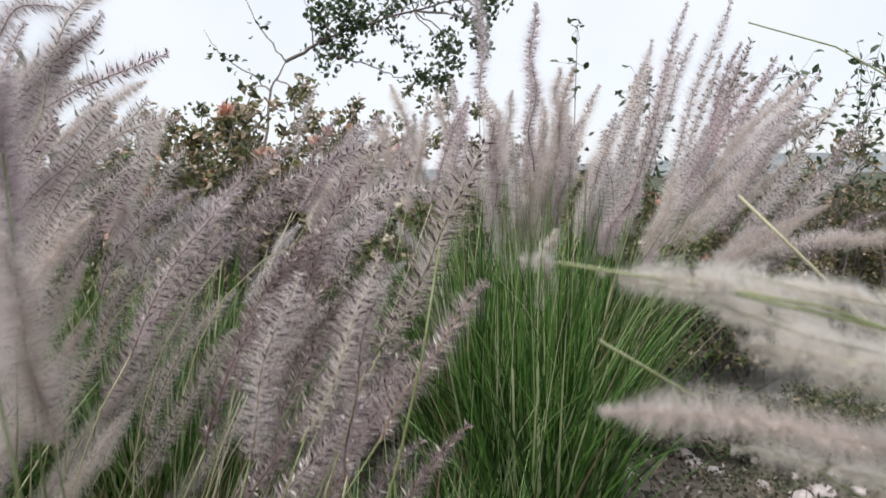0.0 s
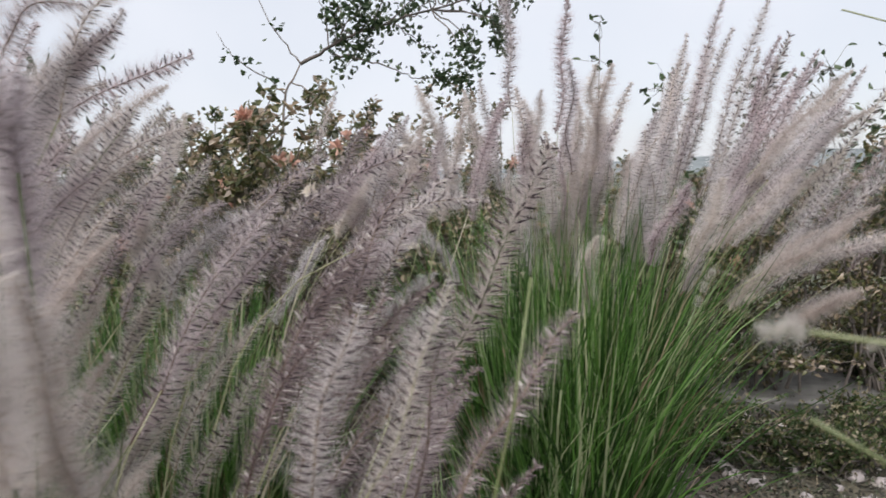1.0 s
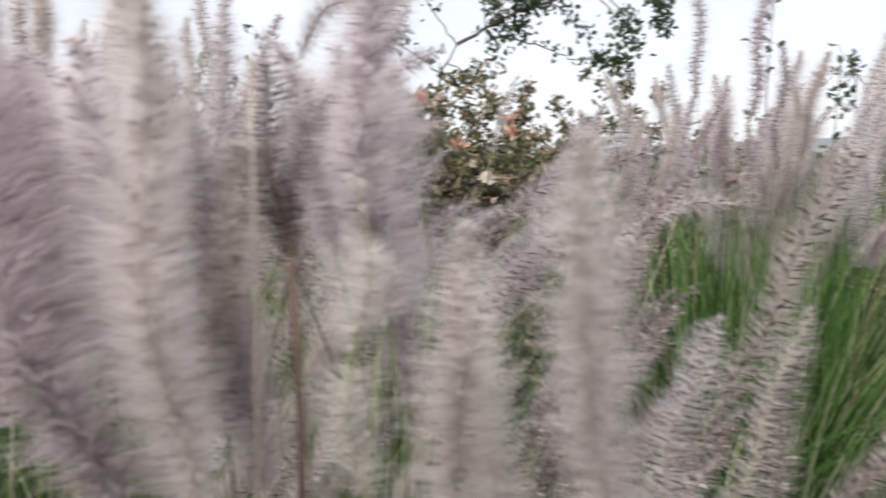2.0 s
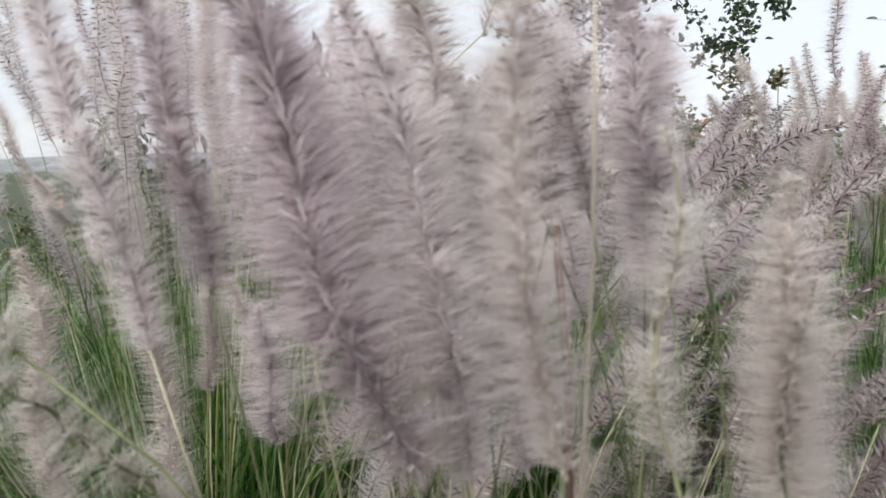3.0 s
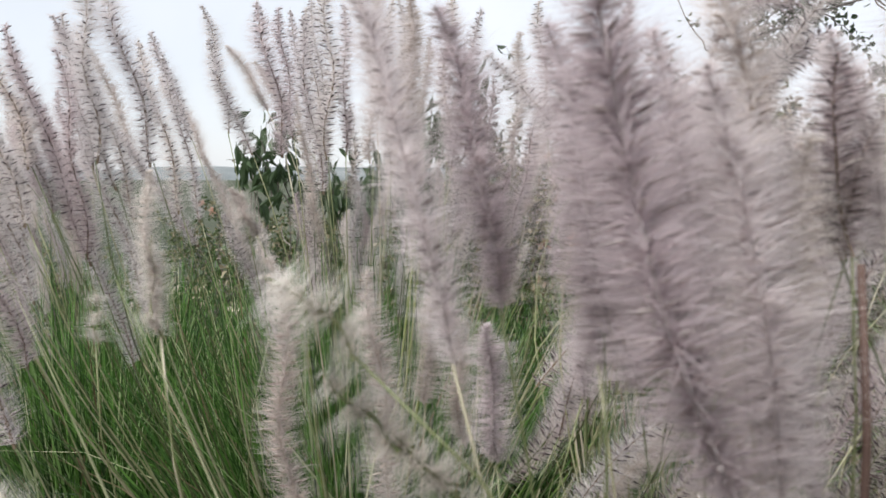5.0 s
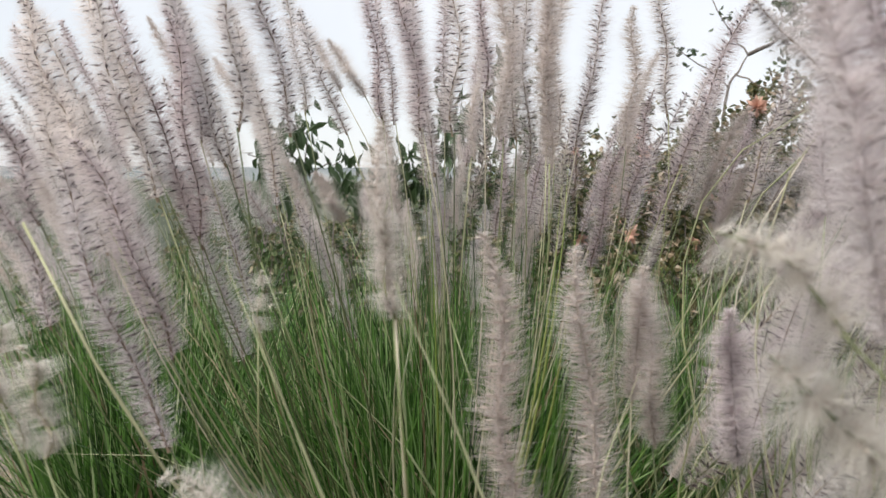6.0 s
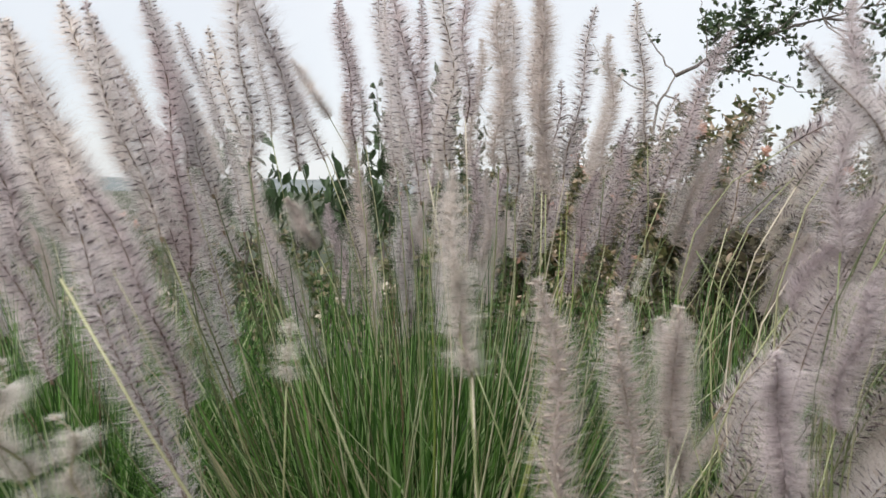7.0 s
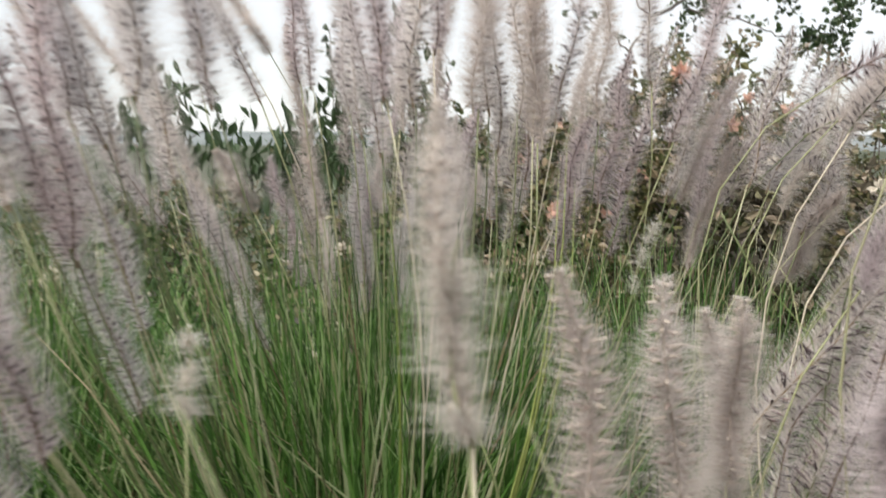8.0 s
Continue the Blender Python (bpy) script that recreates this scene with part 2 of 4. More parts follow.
def leaves(rng, centres, length, width, up_bias=0.3, hang=False):
    """Many pointed leaves at once, each two halves folded along the midrib and curled at the tip."""
    n = len(centres)
    d = rng.normal(0, 1, (n, 3))
    d[:, 2] = -np.abs(d[:, 2]) * 1.6 - 0.4 if hang else d[:, 2] * 0.7 + up_bias
    d /= np.linalg.norm(d, axis=1, keepdims=True)
    r = rng.normal(0, 1, (n, 3))
    s = np.cross(d, r)
    s /= np.linalg.norm(s, axis=1, keepdims=True)
    k = np.cross(s, d)
    ln = (length * rng.uniform(0.6, 1.25, n))[:, None]
    wd = (width * rng.uniform(0.6, 1.25, n))[:, None]
    p = [centres, centres + d * ln * 0.35 - s * wd * 0.5 + k * wd * 0.22, centres + d * ln * 0.45 - k * wd * 0.05,
         centres + d * ln * 0.35 + s * wd * 0.5 + k * wd * 0.22, centres + d * ln * 0.75 - s * wd * 0.33 + k * wd * 0.1,
         centres + d * ln * 0.75 + s * wd * 0.33 + k * wd * 0.1, centres + d * ln - k * ln * 0.12]
    v = np.stack(p, 1).reshape(-1, 3)
    b = (np.arange(n) * 7)[:, None]
    f = np.concatenate([b + np.array([[0, 2, 1, 1]]), b + np.array([[0, 3, 2, 2]]), b + np.array([[1, 2, 6, 4]]), b + np.array([[2, 3, 5, 6]])])
    return v, [tuple(dict.fromkeys(q)) for q in f.tolist()]


# ---- seed heads ----
HEAD = 0.28


def seed_head(seed, radius, levels, around, bristles, bend, mats, spikelet=0.006, ragged=0.0, thick=0.00045, open_angle=50, stand=8, messy=0.0):
    """A bottle-brush seed head along z, HEAD long: rachis, spikelets in whorls and long fine bristles."""
    rng = np.random.default_rng(seed)
    n = levels * around
    lev = np.repeat(np.arange(levels), around)
    u = (lev + rng.uniform(-0.3, 0.3, n) + 0.5) / levels
    if ragged:
        keep = (np.sin(u * 19 + seed) + rng.normal(0, 0.5, n)) > -ragged
        u, n, lev = u[keep], int(keep.sum()), lev[keep]
    az = lev * 2.4 + np.tile(np.arange(around), levels)[: len(lev)] * 2 * math.pi / around + rng.normal(0, 0.25, len(lev))
    shape = np.clip(0.6 + 2.5 * u, 0, 1) * np.clip((1.02 - u) * 4.5, 0.3, 1)

    def axis(q):
        return np.stack([4 * bend * HEAD * q * (1 - q), 0.006 * np.sin(q * 9 + seed), q * HEAD], -1)
    root = axis(u)
    outward = np.stack([np.cos(az), np.sin(az), np.zeros(n)], -1)
    along = axis(np.clip(u + 0.02, 0, 1.1)) - axis(u - 0.02)
    along /= np.linalg.norm(along, axis=1, keepdims=True)
    verts, faces, which = [], [], []

    def add(v, f, m):
        o = len(verts)
        verts.extend(v.tolist())
        faces.extend((f + o).tolist())
        which.extend([m] * len(f))
    # spikelets: slim four-sided spindles standing out from the rachis
    tilt = np.radians(rng.normal(open_angle + stand, 9, n))[:, None]
    d = outward * np.sin(tilt) + along * np.cos(tilt)
    side = np.cross(d, along)
    side /= np.linalg.norm(side, axis=1, keepdims=True) + 1e-9
    k = np.cross(side, d)
    ln = (spikelet * (0.35 + 0.65 * shape) * rng.uniform(0.75, 1.2, n))[:, None]
    start = root + d * 0.0012
    w = 0.0013 if spikelet < 0.0172 else 0.0016
    v = np.stack([start, start + d * ln * 0.45 + side * w, start + d * ln * 0.45 + k * w, start + d * ln * 0.45 - side * w, start + d * ln * 0.45 - k * w, start + d * ln], 1).reshape(-1, 3)
    b = (np.arange(n) * 6)[:, None, None]
    q = np.array([[0, 2, 1], [0, 3, 2], [0, 4, 3], [0, 1, 4], [5, 1, 2], [5, 2, 3], [5, 3, 4], [5, 4, 1]])[None]
    add(v, (b + q).reshape(-1, 3), 1)
    # bristles: hair-fine, from each spikelet, spreading outward and up
    m = n * bristles
    idx = np.repeat(np.arange(n), bristles)
    a2 = az[idx] + rng.normal(0, 0.5, m)
    o2 = np.stack([np.cos(a2), np.sin(a2), np.zeros(m)], -1)
    t2 = np.radians(rng.normal(open_angle, 15, m))[:, None]
    d2 = o2 * np.sin(t2) + along[idx] * np.cos(t2) + rng.normal(0, 0.08 + ragged * 0.15 + messy, (m, 3))
    ln2 = (radius / math.sin(math.radians(open_angle)) * shape[idx] * rng.uniform(0.7, 1.15, m))[:, None]
    s2 = np.cross(d2, rng.normal(0, 1, (m, 3)))
    s2 /= np.linalg.norm(s2, axis=1, keepdims=True)
    r2 = axis(np.clip(u[idx] + rng.uniform(-0.5, 0.5, m) / levels, 0, 1)) + d2 * 0.001
    v = np.stack([r2 - s2 * thick * 0.5, r2 + s2 * thick * 0.5, r2 + d2 * ln2], 1).reshape(-1, 3)
    f3 = np.arange(m * 3).reshape(-1, 3)
    add(v, f3, 0)
    q = np.linspace(-0.02, 1, 12)
    tv, tf = tube(axis(q).tolist(), [0.0014 - 0.0008 * max(x, 0) for x in q], 4)
    o = len(verts)
    verts.extend(tv)
    faces.extend([tuple(i + o for i in g) for g in tf])
    which.extend([2] * len(tf))
    return mesh_of("plume", verts, faces, mats, which)


M_MAUVE, M_TAN, M_COT = [MAT_BRISTLE, MAT_SPIKELET, MAT_RACHIS], [MAT_TAN, MAT_HUSK, MAT_HUSK], [MAT_COTTON, MAT_HUSK, MAT_STALK]
MAUVE = [seed_head(10 + i, 0.0232, 27, 4, 30, b, M_MAUVE, (0.0125, 0.0095)[i % 2], 0.0, 0.00042, 66, 16) for i, b in enumerate((0.0, 0.02, -0.02, 0.03))]
FLUFFY = [seed_head(20 + i, 0.0235, 30, 4, 31, b, M_TAN, (0.012, 0.008)[i % 2], 0.0, 0.00044, 67, 14) for i, b in enumerate((0.0, 0.02, -0.015, 0.03))]
AIRY = [seed_head(60 + i, 0.025, 25, 4, 20, b, M_MAUVE if i % 2 else [MAT_TAN, MAT_SPIKELET, MAT_STALK], 0.018, 0.0, 0.00044, 60) for i, b in enumerate((0.0, 0.02, -0.02, 0.03))]
DUSKY = [seed_head(70 + i, 0.024, 26, 4, 14, b, [MAT_DUSKY, MAT_MOTTLED, MAT_RACHIS], 0.014, 0.0, 0.00042, 60) for i, b in enumerate((0.0, 0.02, -0.02, 0.03))]
TUFT = [seed_head(80 + i, 0.024, 24, 4, 20, b, M_COT, 0.007, 0.3, 0.0006, 76, 8, 0.3) for i, b in enumerate((0.0, 0.03))]
COTTON = [seed_head(30 + i, 0.022, 36, 4, 22, b, M_COT, 0.004, 0.55, 0.0004, 66) for i, b in enumerate((0.0, 0.03, -0.03))]
FAR = [seed_head(40 + i, 0.026, 26, 4, 26, b, M_MAUVE if i % 2 else M_TAN, 0.013, 0.0, 0.0008, 62) for i, b in enumerate((0.0, 0.03, 0.06, -0.03))]
ARCH = [seed_head(90 + i, 0.0235, 27, 4, 11, b, [MAT_DUSKY, MAT_MOTTLED, MAT_RACHIS], 0.0175, 0.0, 0.00045, 52) for i, b in enumerate((0.045, 0.065, 0.085, 0.06))]
SWEEP = [seed_head(120 + i, 0.0245, 27, 4, 19, b, [MAT_TAN if i % 2 else MAT_BRISTLE, MAT_MOTTLED, MAT_RACHIS], 0.0165, 0.0, 0.00045, 56) for i, b in enumerate((0.05, 0.07, 0.09, 0.06))]
DEEP = [seed_head(110 + i, 0.0235, 27, 4, 14, b, [MAT_DEEP, MAT_MOTTLED, MAT_RACHIS], 0.0165, 0.0, 0.00045, 54) for i, b in enumerate((0.02, 0.045, 0.06, 0.0))]
SOFT = [seed_head(100 + i, 0.0245, 25, 5, 32, b, [MAT_SOFT, MAT_SOFT_HUSK, MAT_SOFT_HUSK], 0.012, 0.0, 0.0005, 66, 8, 0.14) for i, b in enumerate((0.0, 0.02, -0.02, 0.03))]
pick = random.Random(5)
WIDE = {}


# ---- grass clumps ----
def clump(place, blades, height, spread, label, seed, dry=0.0, lean_to=(0.0, 0.0), widest=0.0092):
    """A tussock: an Empty at its base with a sheaf of narrow blades."""
    ob = thing("tussock", place, label, "tussock plant", "plumed tussocks")
    rng = np.random.default_rng(seed)
    a = rng.uniform(0, 2 * math.pi, blades)
    r = 0.19 * np.sqrt(rng.uniform(0, 1, blades))
    roots = np.stack([r * np.cos(a), r * np.sin(a), np.full(blades, -0.01)], -1)
    az = a + rng.normal(0, 1.5, blades)
    lean = np.abs(rng.normal(0.1, spread * 0.5, blades)) + r * 0.6
    ln = height * rng.uniform(0.55, 1.12, blades)
    v, f = ribbons(rng, roots, az, lean, ln, rng.uniform(0.0022, widest, blades), rng.normal(0.22, 0.4, blades))
    v[:, 0] += lean_to[0] * v[:, 2] ** 2
    v[:, 1] += lean_to[1] * v[:, 2] ** 2
    which = np.repeat((rng.uniform(0, 1, blades) < dry).astype(int), 5).tolist()
    part("foliage", mesh_of("foliage", v, f, [MAT_BLADE, MAT_DRY], which), ob, "narrow arching green blades")
    return ob


def stalk_mesh(root, low, high, thick, mat=None, fine_tip=False):
    """A culm from the root to low, arriving in the direction low to high."""
    root, low, high = Vector(root), Vector(low), Vector(high)
    d = (high - low).normalized()
    reach = (low - root).length
    c1 = root + Vector((0, 0, reach * 0.16)) + (low - root) * 0.22
    c2 = low - d * reach * 0.35
    pts, rad = [], []
    for i in range(13):
        u = i / 12
        pts.append(root * (1 - u) ** 3 + c1 * 3 * u * (1 - u) ** 2 + c2 * 3 * u * u * (1 - u) + low * u ** 3)
        rad.append(thick * (1.25 - 0.5 * u) * (1.35 if i in (4, 8) else 1) * (1 if not fine_tip or i < 10 else (0.8, 0.5, 0.12)[i - 10]))
    return smooth(mesh_of("stalk", *tube(pts, rad, 5), [mat or MAT_STALK]))


def bloom(ob, low, high, heads, wide=1.0, foot=None):
    """A flower stalk of the tussock ob whose seed head runs from low to high."""
    c = Vector(ob.location)
    low, high = Vector(low) - c, Vector(high) - c
    flat = Vector((low.x, low.y, 0))
    root = foot or tuple(flat.normalized() * min(0.12, flat.length * 0.3) + Vector((0, 0, -0.01)))
    st = part("flower_stalk", stalk_mesh(root, low, high, 0.0011), ob)
    me = heads[pick.randrange(len(heads))]
    pl = part("plume", me, st)
    d = high - low
    z = d.normalized()
    x = Vector((z.y, -z.x, 0)) if abs(z.z) < 0.98 else Vector((1, 0, 0))
    x = (Vector((z.z * d.x, z.z * d.y, -(d.x * z.x + d.y * z.y)))) if Vector((d.x, d.y)).length > 0.02 else x
    x = (x - z * x.dot(z)).normalized() * -1
    y = z.cross(x)
    turn = Matrix((x, y, z)).transposed().to_4x4()
    s = wide * WIDE.get(ob.name, 1.0) * pick.uniform(0.9, 1.1)
    pl.matrix_local = Matrix.Translation(low) @ turn @ Matrix.Diagonal((s, s, d.length / HEAD, 1))
    return pl


def bare_stalk(ob, low, high, mat=None, thick=0.0014, foot=None):
    """A stalk that has shed its seed head, its tip at high."""
    c = Vector(ob.location)
    low, high = Vector(low) - c, Vector(high) - c
    d = (high - low).normalized()
    flat = Vector((low.x, low.y, 0))
    root = foot or flat.normalized() * min(0.12, flat.length * 0.3) + Vector((0, 0, -0.01))
    part("bare_stalk", stalk_mesh(root, high - d * 0.01, high, thick, mat, mat in (MAT_CULM, MAT_LIME, MAT_PALE)), ob, "bare red-brown stalk" if mat is MAT_RED else "fresh lime-green stalk" if mat is MAT_LIME else "bare straw-coloured stalk")


def fan(ob, count, seed, height, heads, lean=0.35, towards=(0.0, 0.0), length=(0.2, 0.32), keep_off=0.42):
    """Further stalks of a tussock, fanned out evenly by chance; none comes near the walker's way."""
    rng = random.Random(seed)
    c = Vector(ob.location)
    made = 0
    for _ in range(count * 6):
        if made == count:
            return
        a, l = rng.uniform(0, 2 * math.pi), abs(rng.gauss(0, lean))
        d = Vector((max(-0.75, min(0.75, math.cos(a) * l + towards[0])), max(-0.6, min(0.6, math.sin(a) * l + towards[1])), 1.0))
        h = height * rng.uniform(0.72, 1.08)
        low = c + Vector((d.x * h * 0.8, d.y * h * 0.8, h))
        tip = (Vector((d.x * 1.7, d.y * 1.7, 1)).normalized()) * rng.uniform(*length)
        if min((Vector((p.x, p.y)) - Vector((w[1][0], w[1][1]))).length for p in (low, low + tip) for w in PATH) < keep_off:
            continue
        bloom(ob, low, low + tip, heads[rng.randrange(len(heads))])
        made += 1


def culms(ob, count, seed, height, lean):
    """Straw-coloured stalks without seed heads that stand among the blades."""
    rng = random.Random(seed)
    c = Vector(ob.location)
    for _ in range(count):
        a, l = rng.uniform(0, 2 * math.pi), abs(rng.gauss(0, lean))
        h = height * rng.uniform(0.6, 1.05)
        d = Vector((math.cos(a) * l, math.sin(a) * l, 1.0))
        b, q = rng.uniform(0, 2 * math.pi), 0.2 * math.sqrt(rng.uniform(0, 1))
        foot = Vector((math.cos(b) * q, math.sin(b) * q, -0.01))
        top = c + foot + d * h
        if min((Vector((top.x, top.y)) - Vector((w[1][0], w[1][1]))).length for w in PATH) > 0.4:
            bare_stalk(ob, top - d.normalized() * 0.2, top, rng.choice((MAT_CULM, MAT_CULM, MAT_PALE)), 0.0012 * rng.uniform(0.7, 1.3), foot)


# ---- ground and distance ----
def ground_height(x, y):
    n = noise.noise(Vector((x * 0.7, y * 0.7, 0))) * 0.04 + noise.noise(Vector((x * 5, y * 5, 3))) * 0.012
    far = max(0.0, math.hypot(x, y) - 6)
    return n * (1 if far < 30 else 0.5) - min(far * 0.015, 2.5)


def build_ground():
    g = [math.sinh(i / 40 * 7.2) / math.sinh(7.2) * 3000 for i in range(-40, 41)]
    fine = sorted(set([q for q in g if abs(q) > 5] + [i * 0.12 for i in range(-42, 43)]))
    n = len(fine)
    verts = [(x, y, ground_height(x, y)) for y in fine for x in fine]
    faces = [(j * n + i, j * n + i + 1, (j + 1) * n + i + 1, (j + 1) * n + i) for j in range(n - 1) for i in range(n - 1)]
    ob = new("ground", smooth(mesh_of("ground", verts, faces, [MAT_SOIL])))
    tagged(ob, "bare brown dry soil with litter under the grass", "ground", kind="structure")


def build_hills():
    """A low ridge far off, all the way round."""
    verts, faces = [], []
    n = 160
    for i in range(n):
        a = 2 * math.pi * i / n
        h = 9 + 9 * noise.noise(Vector((math.cos(a) * 3, math.sin(a) * 3, 7))) + 3 * noise.noise(Vector((math.cos(a) * 14, math.sin(a) * 14, 2)))
        for r, z in ((700, -4), (860, h), (1050, h * 0.4), (1200, -6)):
            verts.append((r * math.cos(a), r * math.sin(a), z))
    for i in range(n):
        for k in range(3):
            a, b = i * 4 + k, ((i + 1) % n) * 4 + k
            faces.append((a, b, b + 1, a + 1))
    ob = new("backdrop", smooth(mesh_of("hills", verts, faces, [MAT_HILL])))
    tagged(ob, "low blue-grey hazy hills on the horizon", "hills", kind="structure")


build_ground()
build_hills()


# ---- shrubs and tree ----
def wander(rng, a, b, sag, n=7):
    a, b = Vector(a), Vector(b)
    pts = []
    for i in range(n):
        u = i / (n - 1)
        j = Vector((rng.uniform(-1, 1), rng.uniform(-1, 1), rng.uniform(-1, 1))) * sag * math.sin(u * math.pi)
        pts.append(a.lerp(b, u) + j)
    return pts


def big_leaf(seed):
    """One broad hanging leaf with a folded blade and a short stalk."""
    rng = np.random.default_rng(seed)
    v, f = leaves(rng, np.zeros((1, 3)), 0.1, 0.04, hang=True)
    tv, tf = tube([(0, 0, 0.012), (0, 0, 0)], [0.0012, 0.001], 3)
    f = [tuple(q) for q in f] + [tuple(i + 7 for i in q) for q in tf]
    return mesh_of("leaf", v.tolist() + tv, f, [MAT_TREE_LEAF])


BIG_LEAVES = [big_leaf(200 + k) for k in range(8)]


def shrub(name, place, size, count, leaf, label, seed, leaf_mat, flowers=0, sprigs=10, flower_mat=None, hang=False, category="shrub", sprig_reach=0.35):
    """A bush: stems from the base, leaves in clusters along them with gaps, flower heads on top."""
    ob = thing(name, place, label, category)
    rng, r2 = random.Random(seed), np.random.default_rng(seed)
    chunks, spots = [], []
    for k in range(sprigs):
        a, l = rng.uniform(0, 2 * math.pi), math.sqrt(rng.uniform(0, 1))
        top = (size[0] * l * math.cos(a), size[1] * l * math.sin(a), size[2] * (1 - 0.25 * l * l) * rng.uniform(0.7, 1.12))
        foot = (top[0] * 0.25, top[1] * 0.25, -0.02)
        p = wander(rng, foot, top, 0.06)
        chunks.append(tube(p, [0.009 * (1 - 0.8 * i / 6) for i in range(7)], 4))
        spots += [q for q in p[2:]] + [p[-1]] * 2
        for j in range(3):
            q = p[rng.randrange(2, 7)]
            e = q + Vector((rng.uniform(-1, 1), rng.uniform(-1, 1), rng.uniform(-0.1, 1))) * sprig_reach
            w = wander(rng, q, e, 0.03, 5)
            chunks.append(tube(w, [0.004, 0.0035, 0.003, 0.0024, 0.0015], 3))
            spots += w[1:]
    part("branchwork", mesh_of("branchwork", *joined(chunks), [MAT_TWIG]), ob, "thin grey-brown stems")
    if hang:
        high = [q for q in spots if q.z > size[2] * 0.66]
        for k in range(count):
            lf = part("leaf", BIG_LEAVES[k % len(BIG_LEAVES)], ob)
            q = high[rng.randrange(len(high))]
            lf.matrix_local = Matrix.Translation(q + Vector((rng.gauss(0, 0.06), rng.gauss(0, 0.05), rng.gauss(0, 0.05)))) @ pose(0, 0, 0, 0, 0, rng.uniform(0, 360)) @ Matrix.Scale(rng.uniform(0.55, 1.05), 4)
        return ob
    sp = np.array([tuple(s) for s in spots])
    c = sp[r2.integers(0, len(sp), count)] + r2.normal(0, leaf * 0.6, (count, 3))
    c[:, 2] = np.maximum(c[:, 2], 0.03)
    v, f = leaves(r2, c, leaf, leaf * 0.62)
    part("crown", mesh_of("crown", v, f, [leaf_mat]), ob)
    for k in range(flowers):
        s = spots[rng.randrange(len(spots))]
        while s.z < size[2] * 0.62:
            s = spots[rng.randrange(len(spots))]
        v, f = [tuple(s + Vector((0, -0.05, 0.02)))], []
        for q in range(20):
            d = Vector((rng.gauss(0, 1), rng.gauss(0, 1), rng.gauss(0.5, 1))).normalized() * 0.03 * rng.uniform(0.7, 1.3)
            w = d.cross(Vector((rng.gauss(0, 1), rng.gauss(0, 1), rng.gauss(0, 1)))).normalized() * 0.007
            c0 = Vector(v[0])
            v += [tuple(c0 + d * 0.6 - w), tuple(c0 + d), tuple(c0 + d * 0.6 + w)]
            f.append((0, len(v) - 3, len(v) - 2, len(v) - 1))
        part("flower", mesh_of("flower", v, f, [flower_mat or MAT_FLOWER]), ob)
    return ob


HEDGE = "straggly olive-green flowering shrub with orange blooms"
for i, (x, y, w, h, n, fl) in enumerate(((-3.4, 4.8, 0.7, 0.75, 3600, 2), (-2.6, 4.5, 0.7, 0.8, 4200, 2), (-1.5, 4.1, 0.6, 1.0, 5000, 3), (-0.9, 3.95, 0.5, 1.24, 5600, 5), (-0.3, 3.9, 0.45, 1.32, 6000, 8), (-0.5, 2.7, 0.3, 1.14, 6000, 14), (-0.12, 3.05, 0.28, 1.05, 4000, 8), (-0.78, 3.3, 0.3, 1.14, 4600, 14), (-1.15, 3.2, 0.3, 1.06, 4000, 4),
                                       (0.4, 3.9, 0.5, 1.28, 5600, 6), (1.0, 3.8, 0.45, 1.02, 4400, 3), (1.6, 3.6, 0.45, 0.98, 4000, 2), (2.15, 3.4, 0.4, 1.16, 3200, 0), (2.9, 3.9, 0.5, 0.9, 2400, 0))):
    shrub("flowering_shrub", (x, y, 0), (w, 0.4, h), int(n * 1.9), 0.029, HEDGE, 50 + i, MAT_SHRUB_LEAF if x > -0.85 else MAT_WEED_LEAF, fl, 26, sprig_reach=0.28)
for i, (x, y, w, h, n) in enumerate(((-1.25, 2.75, 0.5, 0.78, 4000), (-0.95, 3.3, 0.5, 0.8, 4000), (-2.1, 2.9, 0.5, 0.72, 3600), (-3.0, 3.2, 0.6, 0.7, 3000), (0.4, 3.2, 0.45, 0.75, 3000))):
    shrub("low_weed_bush", (x, y, 0), (w, 0.4, h), n, 0.036, "low green weedy bush with small cream flowers", 70 + i, MAT_WEED_LEAF, 9, 24, MAT_BLOSSOM, sprig_reach=0.2)
for i, (x, y, w, h, n) in enumerate(((-0.32, 2.42, 0.3, 0.92, 3600), (0.0, 2.6, 0.26, 0.86, 2600), (1.0, 3.35, 0.35, 0.8, 2600), (1.6, 4.25, 0.4, 0.95, 2600), (2.4, 4.2, 0.5, 0.85, 2600), (0.45, 3.4, 0.35, 0.85, 2000))):
    shrub("dry_brown_shrub", (x, y, 0), (w, 0.3, h), n, 0.034, "dry brown shrub with withered leaves and straw", 90 + i, MAT_WITHERED, 6, 26, MAT_BLOSSOM, sprig_reach=0.22)
for i, (x, y, w, h, n) in enumerate(((1.35, 2.75, 0.4, 0.13, 3600), (1.9, 2.95, 0.4, 0.16, 3600), (1.05, 2.95, 0.3, 0.18, 2600), (2.2, 3.7, 0.35, 0.22, 2600))):
    shrub("creeping_weed", (x, y, 0), (w, 0.22, h), n, 0.02, "dark low weed creeping over the dry soil", 110 + i, MAT_WEED_LEAF, 0, 22, category="weed", sprig_reach=0.1)
SAPLING = "dark broad-leaved sapling with hanging leaves"
